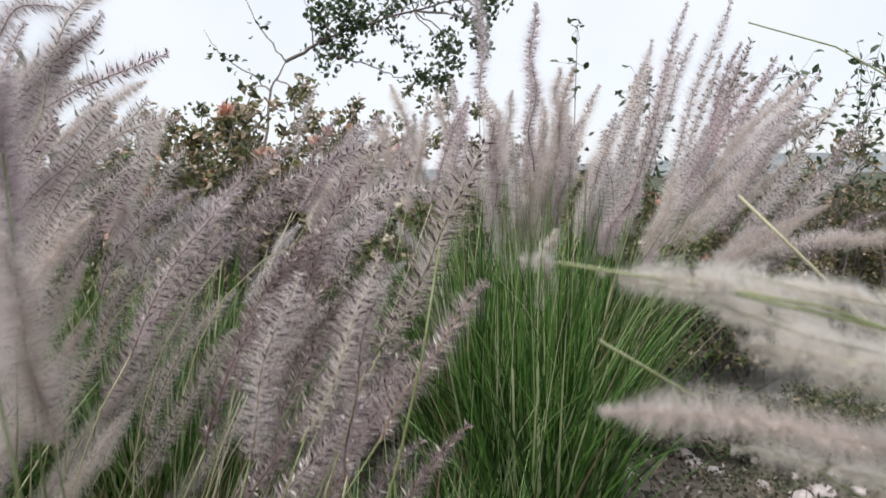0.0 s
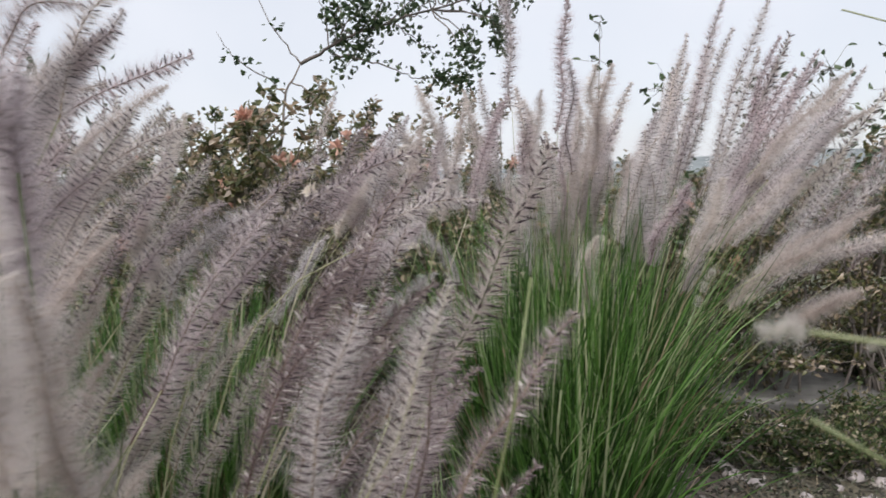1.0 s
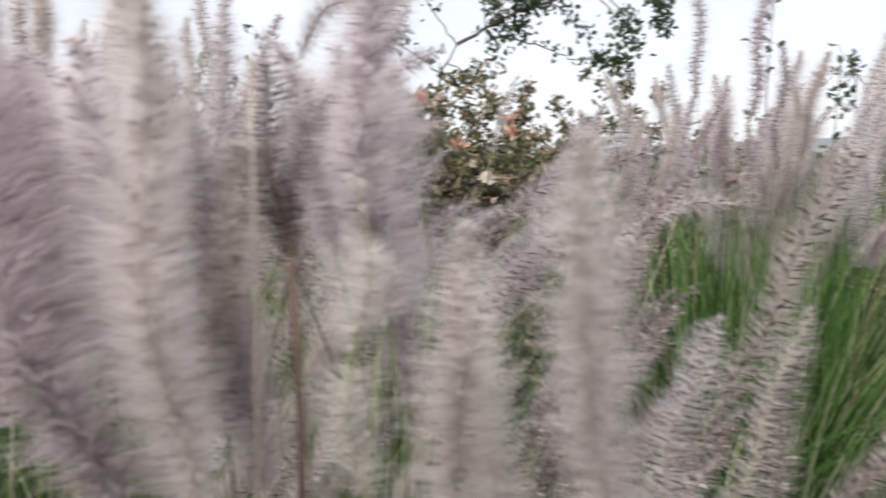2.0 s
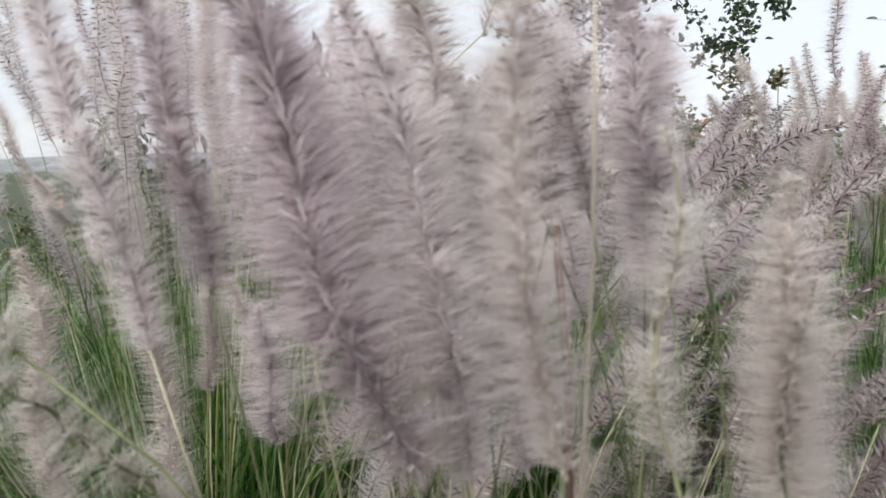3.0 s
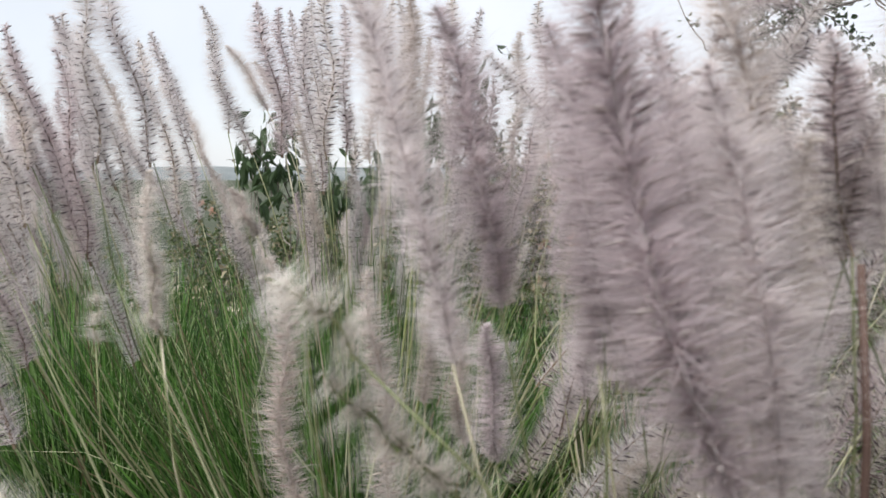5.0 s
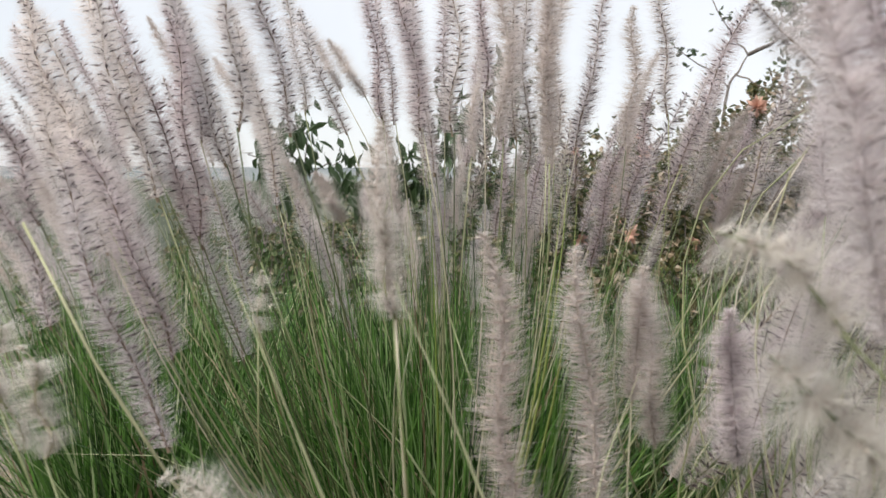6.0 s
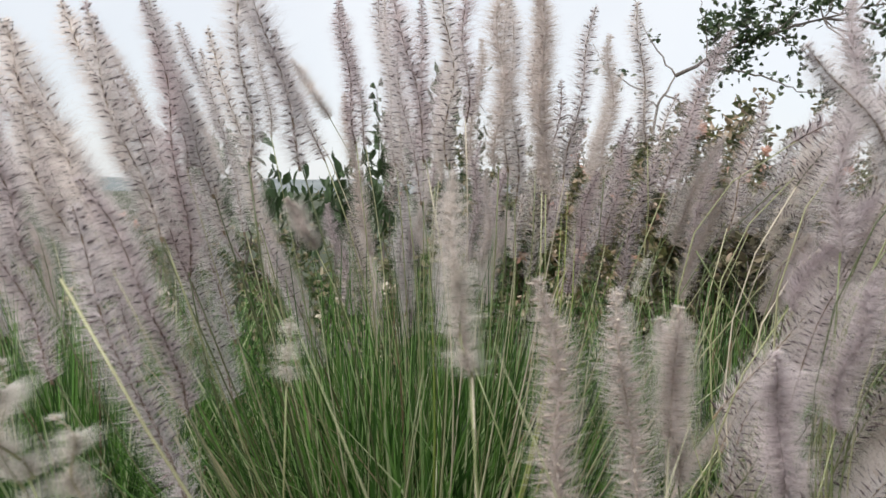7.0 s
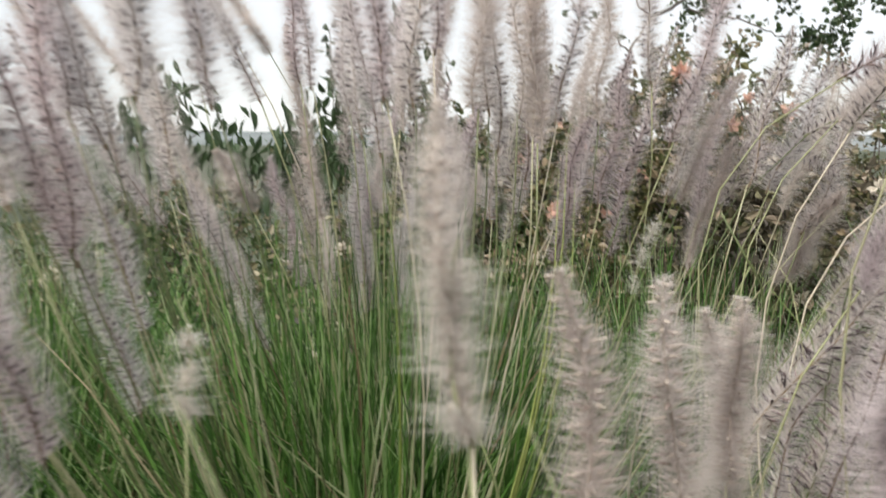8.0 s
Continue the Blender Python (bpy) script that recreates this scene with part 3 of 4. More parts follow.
for i, (x, y, w, h, n) in enumerate(((-2.26, 3.4, 0.18, 1.5, 190), (-2.58, 3.5, 0.1, 1.26, 14), (-1.98, 3.45, 0.22, 1.42, 200), (-1.72, 3.45, 0.16, 1.46, 130), (-1.44, 3.35, 0.12, 1.62, 100))):
    shrub("broadleaf_sapling", (x, y, 0), (w, 0.12, h), n, 0.09, SAPLING, 81 + i, MAT_TREE_LEAF, 0, 5, hang=True, category="sapling", sprig_reach=0.16)


def small_tree():
    """The tree behind the hedge: a leaning limb that forks into an airy crown, with bare shoots to the other side."""
    ob = thing("tree", (-0.6, 3.85, 0), "small airy tree with small dark green leaves", "tree")
    rng, r2 = random.Random(9), np.random.default_rng(9)
    chunks, spots = [], []

    def limb(points, thick, leafy=0, sag=0.012, start=0):
        p = []
        for a, b in zip(points, points[1:]):
            p += wander(rng, a, b, sag, 5)[:-1]
        p.append(Vector(points[-1]))
        chunks.append(tube(p, [thick * (1 - 0.75 * i / (len(p) - 1)) for i in range(len(p))], 5))
        for q in p[start:]:
            spots.extend([q] * leafy)
        return p
    limb([(0, 0, -0.02), (0.01, 0.02, 0.6), (0.05, 0.01, 1.1), (0.11, 0, 1.46), (0.18, 0, 1.58)], 0.013)
    bough = limb([(0.18, 0, 1.58), (0.29, 0, 1.64), (0.46, 0, 1.72), (0.72, 0.02, 1.8), (0.98, 0, 1.86), (1.22, 0, 1.9)], 0.009, 1, 0.008, 3)
    # bare shoots with a few leaf tufts
    for pts, tufts in (([(0.11, 0, 1.44), (0.03, -0.02, 1.52), (-0.12, -0.03, 1.62), (-0.18, -0.03, 1.72)], 3), ([(0.18, 0, 1.58), (0.1, 0, 1.69), (0.01, 0, 1.86), (-0.05, 0, 2.02)], 1),
                       ([(0.31, 0, 1.65), (0.3, 0, 1.79), (0.27, 0, 1.92)], 1), ([(0.13, 0, 1.5), (0.24, -0.04, 1.44), (0.3, -0.05, 1.38)], 1)):
        p = limb(pts, 0.0042)
        for k in range(tufts):
            spots.extend([p[len(p) * (k + 1) // (tufts + 2) + 1]] * 3)
    # the low drooping branch and its leafy end
    p = limb([(0.33, 0, 1.62), (0.46, -0.02, 1.59), (0.61, -0.03, 1.54), (0.71, -0.03, 1.5), (0.92, -0.02, 1.49)], 0.005, 1)
    spots.extend(p[-3:] * 9 + p[:4] * 2)
    # side branches of the bough
    for k in range(34):
        a = bough[rng.randrange(5, len(bough))]
        b = a + Vector((rng.uniform(-0.2, 0.24), rng.uniform(-0.25, 0.25), rng.uniform(-0.2, 0.3)))
        if b.z < 1.56:
            b.z = rng.uniform(1.56, 1.7)
        limb([a, a.lerp(b, 0.5) + Vector((0, 0, 0.02)), b], 0.0035, 2, 0.015, 4)
    for b in ((0.92, -0.05, 1.52), (0.98, 0.05, 1.56), (1.1, 0.0, 1.62), (1.12, 0.1, 1.64)):
        limb([bough[-8], Vector(b) + Vector((-0.04, 0, 0.15)), b], 0.004, 4, 0.015, 4)
    part("trunk", smooth(mesh_of("trunk", *joined(chunks), [MAT_TWIG])), ob, "thin grey-brown limbs")
    sp = np.array([tuple(q) for q in spots])
    c = sp[r2.integers(0, len(sp), 1900)] + r2.normal(0, 0.024, (1900, 3))
    v, f = leaves(r2, c, 0.031, 0.022)
    part("crown", mesh_of("crown", v, f, [MAT_TREE_LEAF]), ob)


small_tree()


def leafy_twig(place, top, count, leaf, seed, label):
    """An upright shoot that rises out of the hedge."""
    ob = thing("leafy_shoot", place, label, "shoot")
    rng, r2 = random.Random(seed), np.random.default_rng(seed)
    p = wander(rng, (0, 0, -0.02), top, 0.05, 12)
    sp = np.array([tuple(q) for q in p[6:]])
    own = sp[r2.integers(0, len(sp), count)]
    c = own + r2.normal(0, 0.022 + 0.0003 * count, (count, 3))
    chunks = [tube(p, [0.007 * (1 - 0.8 * i / 11) for i in range(12)], 4)]
    for q, e in zip(own.tolist(), c.tolist()):
        chunks.append(tube(wander(rng, q, e, 0.006, 3), [0.0016, 0.0012, 0.0008], 3))
    part("stem", mesh_of("stem", *joined(chunks), [MAT_TWIG]), ob)
    v, f = leaves(r2, c, leaf, leaf * 0.55)
    part("crown", mesh_of("crown", v, f, [MAT_TREE_LEAF]), ob)


leafy_twig((0.95, 3.75, 0), (-0.02, 0, 1.72), 46, 0.045, 1, "upright leafy shoot above the hedge")
leafy_twig((1.1, 3.7, 0), (0.1, 0, 1.42), 50, 0.045, 2, "upright leafy shoot above the hedge")
leafy_twig((-1.2, 3.8, 0), (-0.1, 0, 1.62), 40, 0.045, 3, "upright leafy shoot above the hedge")
leafy_twig((2.0, 3.4, 0), (0.1, 0, 1.5), 60, 0.045, 4, "upright leafy shoot above the hedge")
leafy_twig((1.5, 3.5, 0), (0.05, 0, 1.36), 110, 0.042, 6, "upright leafy shoot above the hedge")
leafy_twig((1.72, 3.45, 0), (0.12, 0, 1.46), 130, 0.042, 7, "upright leafy shoot above the hedge")
leafy_twig((1.82, 3.35, 0), (0.3, 0, 1.4), 130, 0.042, 8, "upright leafy shoot above the hedge")
leafy_twig((1.3, 3.6, 0), (-0.08, 0, 1.4), 90, 0.042, 9, "upright leafy shoot above the hedge")
leafy_twig((-1.75, 3.6, 0), (0.05, 0, 1.45), 50, 0.06, 5, "upright leafy shoot above the hedge")


# ---- litter on the ground ----
def litter():
    rng = np.random.default_rng(77)
    n = 9000
    xy = np.stack([rng.uniform(-3.4, 3.6, n), rng.uniform(0.6, 5.0, n)], -1)
    roots = np.array([[x, y, ground_height(x, y) - 0.004] for x, y in xy])
    v, f = ribbons(rng, roots, rng.uniform(0, 6.28, n), np.abs(rng.normal(0.95, 0.4, n)), rng.uniform(0.05, 0.22, n), rng.uniform(0.002, 0.004, n), np.abs(rng.normal(0.6, 0.4, n)), 3)
    which = np.repeat((rng.uniform(0, 1, n) < 0.72).astype(int), 3).tolist()
    ob = new("ground_litter", mesh_of("litter", v, f, [MAT_BLADE, MAT_DRY], which))
    tagged(ob, "dry straw and short weeds covering the soil", "litter", kind="stuff")


def stones():
    rng = random.Random(12)
    for k in range(60):
        bm = bmesh.new()
        bmesh.ops.create_icosphere(bm, subdivisions=2, radius=1)
        s = rng.uniform(0.012, 0.045)
        o = rng.uniform(0, 50)
        for v in bm.verts:
            v.co *= 1 + 0.35 * noise.noise(v.co * 1.3 + Vector((o, o, o)))
        bmesh.ops.scale(bm, vec=(s * rng.uniform(0.8, 1.4), s, s * rng.uniform(0.5, 0.8)), verts=bm.verts)
        me = bpy.data.meshes.new("stone")
        bm.to_mesh(me)
        bm.free()
        me.materials.append(MAT_STONE)
        x, y = rng.gauss(1.5, 0.35), rng.gauss(2.6, 0.35)
        ob = new("stone", smooth(me))
        ob.location = (x, y, ground_height(x, y) + s * 0.25)
        ob.rotation_euler = (0, 0, rng.uniform(0, 6))
        tagged(ob, "pale pinkish stone lying on the dry soil", "stone", "stones on the ground")


def ground_leaves():
    """Fallen leaves and creeping weeds on the soil."""
    rng = np.random.default_rng(78)
    n = 9500
    xy = np.stack([rng.normal(1.4, 0.7, n), rng.normal(2.9, 0.6, n)], -1)
    c = np.array([[x, y, ground_height(x, y) + 0.006 + abs(z)] for (x, y), z in zip(xy, rng.normal(0, 0.02, n))])
    v, f = leaves(rng, c, 0.024, 0.013, 0.1)
    ob = new("fallen_leaf_litter", mesh_of("leaf_litter", v, f, [MAT_LITTER]))
    tagged(ob, "brown and grey-green fallen leaves on the soil", "litter", kind="stuff")


def flat_stone():
    """A rough grey slab half sunk in the soil beyond the grass."""
    bm = bmesh.new()
    bmesh.ops.create_cube(bm, size=1)
    bmesh.ops.scale(bm, vec=(0.72, 0.5, 0.07), verts=bm.verts)
    bmesh.ops.subdivide_edges(bm, edges=bm.edges, cuts=7, use_grid_fill=True)
    for v in bm.verts:
        v.co += v.normal * 0.02 * noise.noise(v.co * 9) + Vector((0.03 * noise.noise(v.co * 3), 0.03 * noise.noise(v.co * 4 + Vector((5, 5, 5))), 0))
    me = bpy.data.meshes.new("flat_stone")
    bm.to_mesh(me)
    bm.free()
    me.materials.append(MAT_SLAB)
    ob = new("flat_stone", smooth(me))
    ob.location, ob.rotation_euler = (1.7, 3.52, ground_height(1.7, 3.52) + 0.03), (0.02, 0.03, -0.15)
    tagged(ob, "rough grey flat stone half sunk in the soil", "stone")


litter()
ground_leaves()
flat_stone()
stones()

# ---- the tussocks ----
TUSSOCK = "fountain grass tussock with green blades and mauve-grey plumes"
clump_a = clump((0.36, 2.1, 0), 2755, 0.98, 0.26, TUSSOCK, 1, 0.04)
clump_b = clump((-0.36, 1.0, 0), 1885, 0.62, 0.42, TUSSOCK + " leaning over", 2, 0.6, (0.35, 0.1))
clump_c = clump((-1.08, 1.55, 0), 2755, 0.92, 0.3, TUSSOCK, 3, 0.05)
clump_d = clump((-0.52, 0.72, 0), 450, 0.62, 0.3, TUSSOCK, 4, 0.12)
clump_e = clump((1.15, 0.85, 0), 900, 0.5, 0.6, TUSSOCK + " lying over", 5, 0.25)
clump_f = clump((-0.55, 2.0, 0), 2320, 0.86, 0.35, TUSSOCK, 6, 0.08)
clump_g = clump((-1.78, 1.7, 0), 2465, 0.88, 0.3, TUSSOCK, 7, 0.06)
clump_h = clump((1.3, 4.0, 0), 500, 0.5, 0.9, TUSSOCK + " gone dry", 8, 0.4)
clump((0.02, 1.55, 0), 800, 0.5, 0.4, "low green grass tuft between the plumed tussocks", 9, 0.1)
clump((-1.0, 2.25, 0), 900, 0.75, 0.4, "green grass tuft in front of the weedy bushes", 10, 0.12)

WIDE.update({clump_a.name: 1.4, clump_b.name: 1.0, clump_e.name: 0.9, clump_c.name: 1.1, clump_f.name: 1.1, clump_d.name: 1.15})
bloom(clump_a, (0.411, 2.328, 1.171), (0.444, 2.359, 1.535), MAUVE)
bloom(clump_a, (0.305, 2.445, 1.246), (0.299, 2.485, 1.669), MAUVE)
bloom(clump_a, (0.484, 2.218, 1.133), (0.470, 2.187, 1.328), FLUFFY)
bloom(clump_a, (0.764, 2.383, 1.002), (0.921, 2.421, 1.549), MAUVE)
bloom(clump_a, (0.849, 2.376, 1.001), (1.079, 2.459, 1.565), MAUVE)
bloom(clump_a, (0.746, 2.490, 1.054), (0.852, 2.519, 1.457), MAUVE)
bloom(clump_a, (0.974, 2.471, 1.050), (1.148, 2.544, 1.451), MAUVE)
bloom(clump_a, (0.959, 2.272, 1.065), (1.225, 2.272, 1.311), FLUFFY)
bloom(clump_a, (0.919, 2.467, 0.963), (1.246, 2.477, 1.362), MAUVE)
bloom(clump_a, (0.187, 2.232, 1.014), (0.147, 2.260, 1.278), FLUFFY)
bloom(clump_a, (0.253, 2.327, 1.012), (0.204, 2.360, 1.320), MAUVE)
bloom(clump_a, (0.095, 2.244, 1.062), (0.023, 2.272, 1.296), FLUFFY)
bloom(clump_a, (0.573, 1.985, 0.884), (0.551, 2.012, 1.152), MAUVE)
bloom(clump_a, (0.146, 2.128, 0.942), (0.227, 2.148, 1.237), MAUVE)
bloom(clump_a, (0.396, 2.103, 0.908), (0.522, 2.119, 1.187), MAUVE)
bloom(clump_a, (0.557, 2.193, 0.931), (0.672, 2.210, 1.223), MAUVE)
bloom(clump_a, (0.692, 2.076, 0.889), (0.867, 2.138, 1.170), MAUVE)
bloom(clump_a, (0.592, 2.599, 1.002), (0.710, 2.620, 1.330), MAUVE)
bloom(clump_a, (0.376, 2.522, 1.060), (0.417, 2.542, 1.306), FLUFFY)
bloom(clump_a, (0.035, 2.346, 1.015), (-0.026, 2.368, 1.203), FLUFFY)
bloom(clump_a, (0.732, 2.413, 0.856), (0.891, 2.451, 1.412), MAUVE)
bloom(clump_a, (0.842, 2.452, 0.836), (1.080, 2.536, 1.419), MAUVE)
bloom(clump_a, (0.697, 2.336, 0.974), (0.791, 2.363, 1.353), MAUVE)
bloom(clump_a, (1.018, 2.552, 0.986), (1.182, 2.627, 1.401), MAUVE)
bloom(clump_a, (0.990, 2.415, 1.010), (1.284, 2.414, 1.272), FLUFFY)
bloom(clump_a, (0.906, 2.315, 0.836), (1.207, 2.325, 1.213), MAUVE)
bloom(clump_a, (0.612, 2.117, 0.813), (0.583, 2.146, 1.100), MAUVE)
bloom(clump_a, (0.616, 1.960, 0.764), (0.801, 2.020, 1.028), MAUVE)
bloom(clump_a, (0.626, 2.232, 0.873), (0.730, 2.257, 1.236), MAUVE)
bloom(clump_a, (0.830, 2.589, 0.994), (0.973, 2.617, 1.433), MAUVE)
bloom(clump_a, (0.945, 2.399, 0.902), (1.206, 2.461, 1.263), MAUVE)
bloom(clump_a, (0.913, 2.169, 0.781), (1.166, 2.174, 1.074), MAUVE)
bloom(clump_a, (1.028, 2.450, 0.877), (1.317, 2.446, 1.101), FLUFFY)
bloom(clump_a, (0.725, 1.928, 0.729), (0.932, 1.927, 0.906), FLUFFY)
bloom(clump_a, (0.650, 2.291, 0.989), (0.756, 2.316, 1.360), MAUVE)
bloom(clump_a, (0.834, 2.483, 1.052), (0.985, 2.509, 1.472), MAUVE)
bloom(clump_a, (0.860, 2.273, 0.985), (1.087, 2.336, 1.328), MAUVE)
bloom(clump_a, (0.882, 2.164, 0.925), (1.122, 2.171, 1.215), MAUVE)
bloom(clump_a, (1.035, 2.360, 0.997), (1.327, 2.355, 1.212), FLUFFY)
bloom(clump_a, (0.699, 1.973, 0.867), (0.915, 1.971, 1.047), FLUFFY)
bloom(clump_a, (0.768, 1.862, 0.821), (0.945, 1.807, 0.928), FLUFFY)
bloom(clump_a, (0.910, 1.952, 0.836), (1.121, 1.889, 0.892), MAUVE)
bloom(clump_a, (0.608, 1.878, 0.850), (0.693, 1.888, 1.036), FLUFFY)
bloom(clump_a, (0.819, 1.846, 0.700), (0.928, 1.745, 0.791), FLUFFY)
bloom(clump_a, (0.537, 2.302, 1.007), (0.526, 2.324, 1.234), FLUFFY)
bloom(clump_a, (0.294, 2.118, 0.969), (0.285, 2.139, 1.191), MAUVE)
bloom(clump_a, (0.124, 2.233, 0.969), (0.083, 2.260, 1.217), MAUVE)
bloom(clump_a, (0.994, 2.332, 0.861), (1.298, 2.340, 1.325), MAUVE)
bloom(clump_a, (1.083, 2.376, 0.872), (1.409, 2.379, 1.296), AIRY)
bloom(clump_a, (0.955, 2.439, 0.905), (1.222, 2.452, 1.391), MAUVE)
bloom(clump_a, (1.156, 2.320, 0.890), (1.424, 2.318, 1.177), DUSKY)
bloom(clump_a, (1.056, 2.223, 0.821), (1.357, 2.215, 1.063), AIRY)
bloom(clump_a, (1.068, 2.532, 0.932), (1.375, 2.527, 1.226), DUSKY)
bloom(clump_a, (0.945, 2.129, 0.774), (1.202, 2.119, 0.946), FLUFFY)
bloom(clump_a, (0.963, 2.544, 0.970), (1.188, 2.560, 1.459), AIRY)
bloom(clump_a, (0.767, 2.200, 0.832), (1.028, 2.250, 0.953), ARCH, 0.80)
bloom(clump_a, (1.012, 2.300, 0.815), (1.154, 2.300, 0.884), ARCH, 0.80)
bloom(clump_a, (0.963, 2.300, 0.687), (1.155, 2.300, 0.773), ARCH, 0.80)
bloom(clump_a, (1.047, 2.300, 0.619), (1.220, 2.200, 0.693), ARCH, 0.80)
bloom(clump_a, (1.174, 2.200, 0.765), (1.432, 2.200, 0.914), ARCH, 0.80)
bloom(clump_a, (1.238, 2.500, 0.718), (1.431, 2.500, 0.804), ARCH, 0.80)
bloom(clump_a, (0.904, 2.400, 0.909), (1.076, 2.400, 1.038), ARCH, 0.80)
bloom(clump_a, (0.631, 1.900, 0.741), (0.678, 1.900, 0.838), TUFT, 0.50)
bloom(clump_a, (0.797, 2.000, 0.760), (0.853, 2.000, 0.849), TUFT, 0.50)

bloom(clump_b, (-0.402, 1.000, 1.132), (-0.308, 1.000, 1.280), SWEEP)
bloom(clump_b, (-0.528, 1.250, 1.135), (-0.325, 1.270, 1.231), AIRY)
bloom(clump_b, (-0.459, 1.000, 1.116), (-0.362, 1.020, 1.214), FLUFFY)
bloom(clump_b, (-0.455, 1.000, 1.191), (-0.373, 1.000, 1.242), SWEEP)
bloom(clump_b, (-0.462, 1.020, 1.032), (-0.376, 1.040, 1.193), SWEEP)
bloom(clump_b, (-0.514, 1.300, 1.094), (-0.380, 1.350, 1.201), FLUFFY)
bloom(clump_b, (-0.477, 1.200, 1.033), (-0.313, 1.250, 1.135), SWEEP)
bloom(clump_b, (-0.502, 1.250, 0.947), (-0.367, 1.300, 1.087), AIRY)
bloom(clump_b, (-0.462, 1.200, 0.906), (-0.365, 1.250, 1.063), AIRY)
bloom(clump_b, (-0.446, 1.350, 0.934), (-0.339, 1.400, 1.097), AIRY)
bloom(clump_b, (-0.403, 1.150, 0.891), (-0.280, 1.200, 1.032), SWEEP)
bloom(clump_b, (-0.362, 1.200, 0.896), (-0.242, 1.250, 1.018), SWEEP)
bloom(clump_b, (-0.290, 1.150, 0.951), (-0.145, 1.200, 1.089), ARCH)
bloom(clump_b, (-0.244, 1.200, 0.929), (-0.117, 1.250, 1.054), ARCH)
bloom(clump_b, (-0.212, 1.300, 0.974), (-0.011, 1.350, 1.094), ARCH)
bloom(clump_b, (-0.116, 1.200, 0.963), (0.068, 1.240, 1.022), ARCH)
bloom(clump_b, (-0.126, 1.100, 0.868), (-0.030, 1.150, 1.067), DEEP)
bloom(clump_b, (-0.025, 1.000, 0.833), (0.109, 1.040, 1.089), AIRY, 1.30)
bloom(clump_b, (-0.027, 0.720, 0.817), (0.073, 0.750, 0.949), DEEP, 0.90)
bloom(clump_b, (-0.096, 0.750, 0.809), (-0.026, 0.780, 0.975), AIRY, 0.90)
bloom(clump_b, (-0.219, 1.000, 0.779), (-0.104, 1.030, 0.978), DEEP)
bloom(clump_b, (-0.221, 0.920, 0.747), (-0.135, 0.950, 0.910), DEEP)
bloom(clump_b, (-0.176, 0.950, 0.733), (-0.078, 0.980, 0.933), DEEP)
bloom(clump_b, (-0.176, 1.100, 0.814), (-0.084, 1.150, 0.960), DEEP)
bloom(clump_b, (-0.076, 1.000, 0.797), (-0.015, 1.050, 0.914), AIRY)
bloom(clump_b, (-0.174, 1.500, 0.986), (-0.095, 1.550, 1.151), DUSKY)
bloom(clump_b, (-0.061, 1.600, 0.978), (0.006, 1.600, 1.163), FLUFFY)
bloom(clump_b, (-0.097, 1.500, 1.004), (-0.040, 1.500, 1.142), AIRY)
bloom(clump_b, (0.038, 1.700, 0.970), (0.087, 1.700, 1.180), FLUFFY)
bloom(clump_b, (0.094, 1.700, 0.991), (0.172, 1.700, 1.206), MAUVE)
bloom(clump_b, (-0.481, 1.000, 0.938), (-0.376, 1.030, 1.073), SWEEP)
bloom(clump_b, (-0.450, 0.950, 0.865), (-0.349, 0.980, 1.008), FLUFFY)
bloom(clump_b, (-0.258, 2.400, 1.098), (-0.189, 2.400, 1.301), DUSKY)
bloom(clump_b, (-0.215, 1.200, 0.898), (-0.145, 1.200, 1.002), ARCH)
bloom(clump_b, (-0.537, 1.200, 1.078), (-0.469, 1.200, 1.178), AIRY)
bloom(clump_b, (-0.448, 1.000, 1.110), (-0.347, 1.020, 1.220), AIRY)
bloom(clump_b, (-0.480, 0.980, 1.069), (-0.384, 1.000, 1.194), MAUVE)
bloom(clump_b, (-0.484, 1.100, 1.089), (-0.394, 1.120, 1.178), SWEEP)
bloom(clump_b, (-0.463, 1.100, 1.009), (-0.363, 1.120, 1.145), AIRY)
bloom(clump_b, (-0.480, 0.970, 0.983), (-0.389, 1.000, 1.112), AIRY)
bloom(clump_b, (-0.473, 1.150, 0.971), (-0.361, 1.170, 1.099), SWEEP)
bloom(clump_b, (-0.447, 0.970, 0.895), (-0.358, 1.000, 1.034), AIRY)
bloom(clump_b, (-0.447, 1.050, 1.125), (-0.350, 1.060, 1.249), MAUVE)
bloom(clump_b, (-0.514, 1.400, 1.079), (-0.391, 1.400, 1.176), AIRY)
# many more of its stalks arch the same way, low down
lean_rng = random.Random(31)
for _ in range(50):
    u = lean_rng.random()
    low = Vector((lean_rng.uniform(-0.7, -0.06), lean_rng.uniform(0.9, 1.32), lean_rng.uniform(0.52, 0.86)))
    rise = lean_rng.uniform(0.14, 0.23)
    bloom(clump_b, low, low + Vector((rise * lean_rng.uniform(0.45, 0.85), lean_rng.uniform(0.01, 0.05), rise)), (DEEP if u < 0.7 else ARCH) if low.x > -0.3 else (SWEEP if u < 0.55 else AIRY if u < 0.8 else FLUFFY))
bloom(clump_b, (-0.216, 0.440, 0.948), (-0.231, 0.430, 1.098), FLUFFY, 0.85)
bare_stalk(clump_b, (-0.006, 0.636, 0.797), (0.026, 0.692, 0.995))
bare_stalk(clump_b, (-0.262, 0.590, 0.829), (-0.305, 0.667, 1.077))
bare_stalk(clump_b, (-0.084, 0.817, 0.726), (-0.039, 0.875, 0.850))

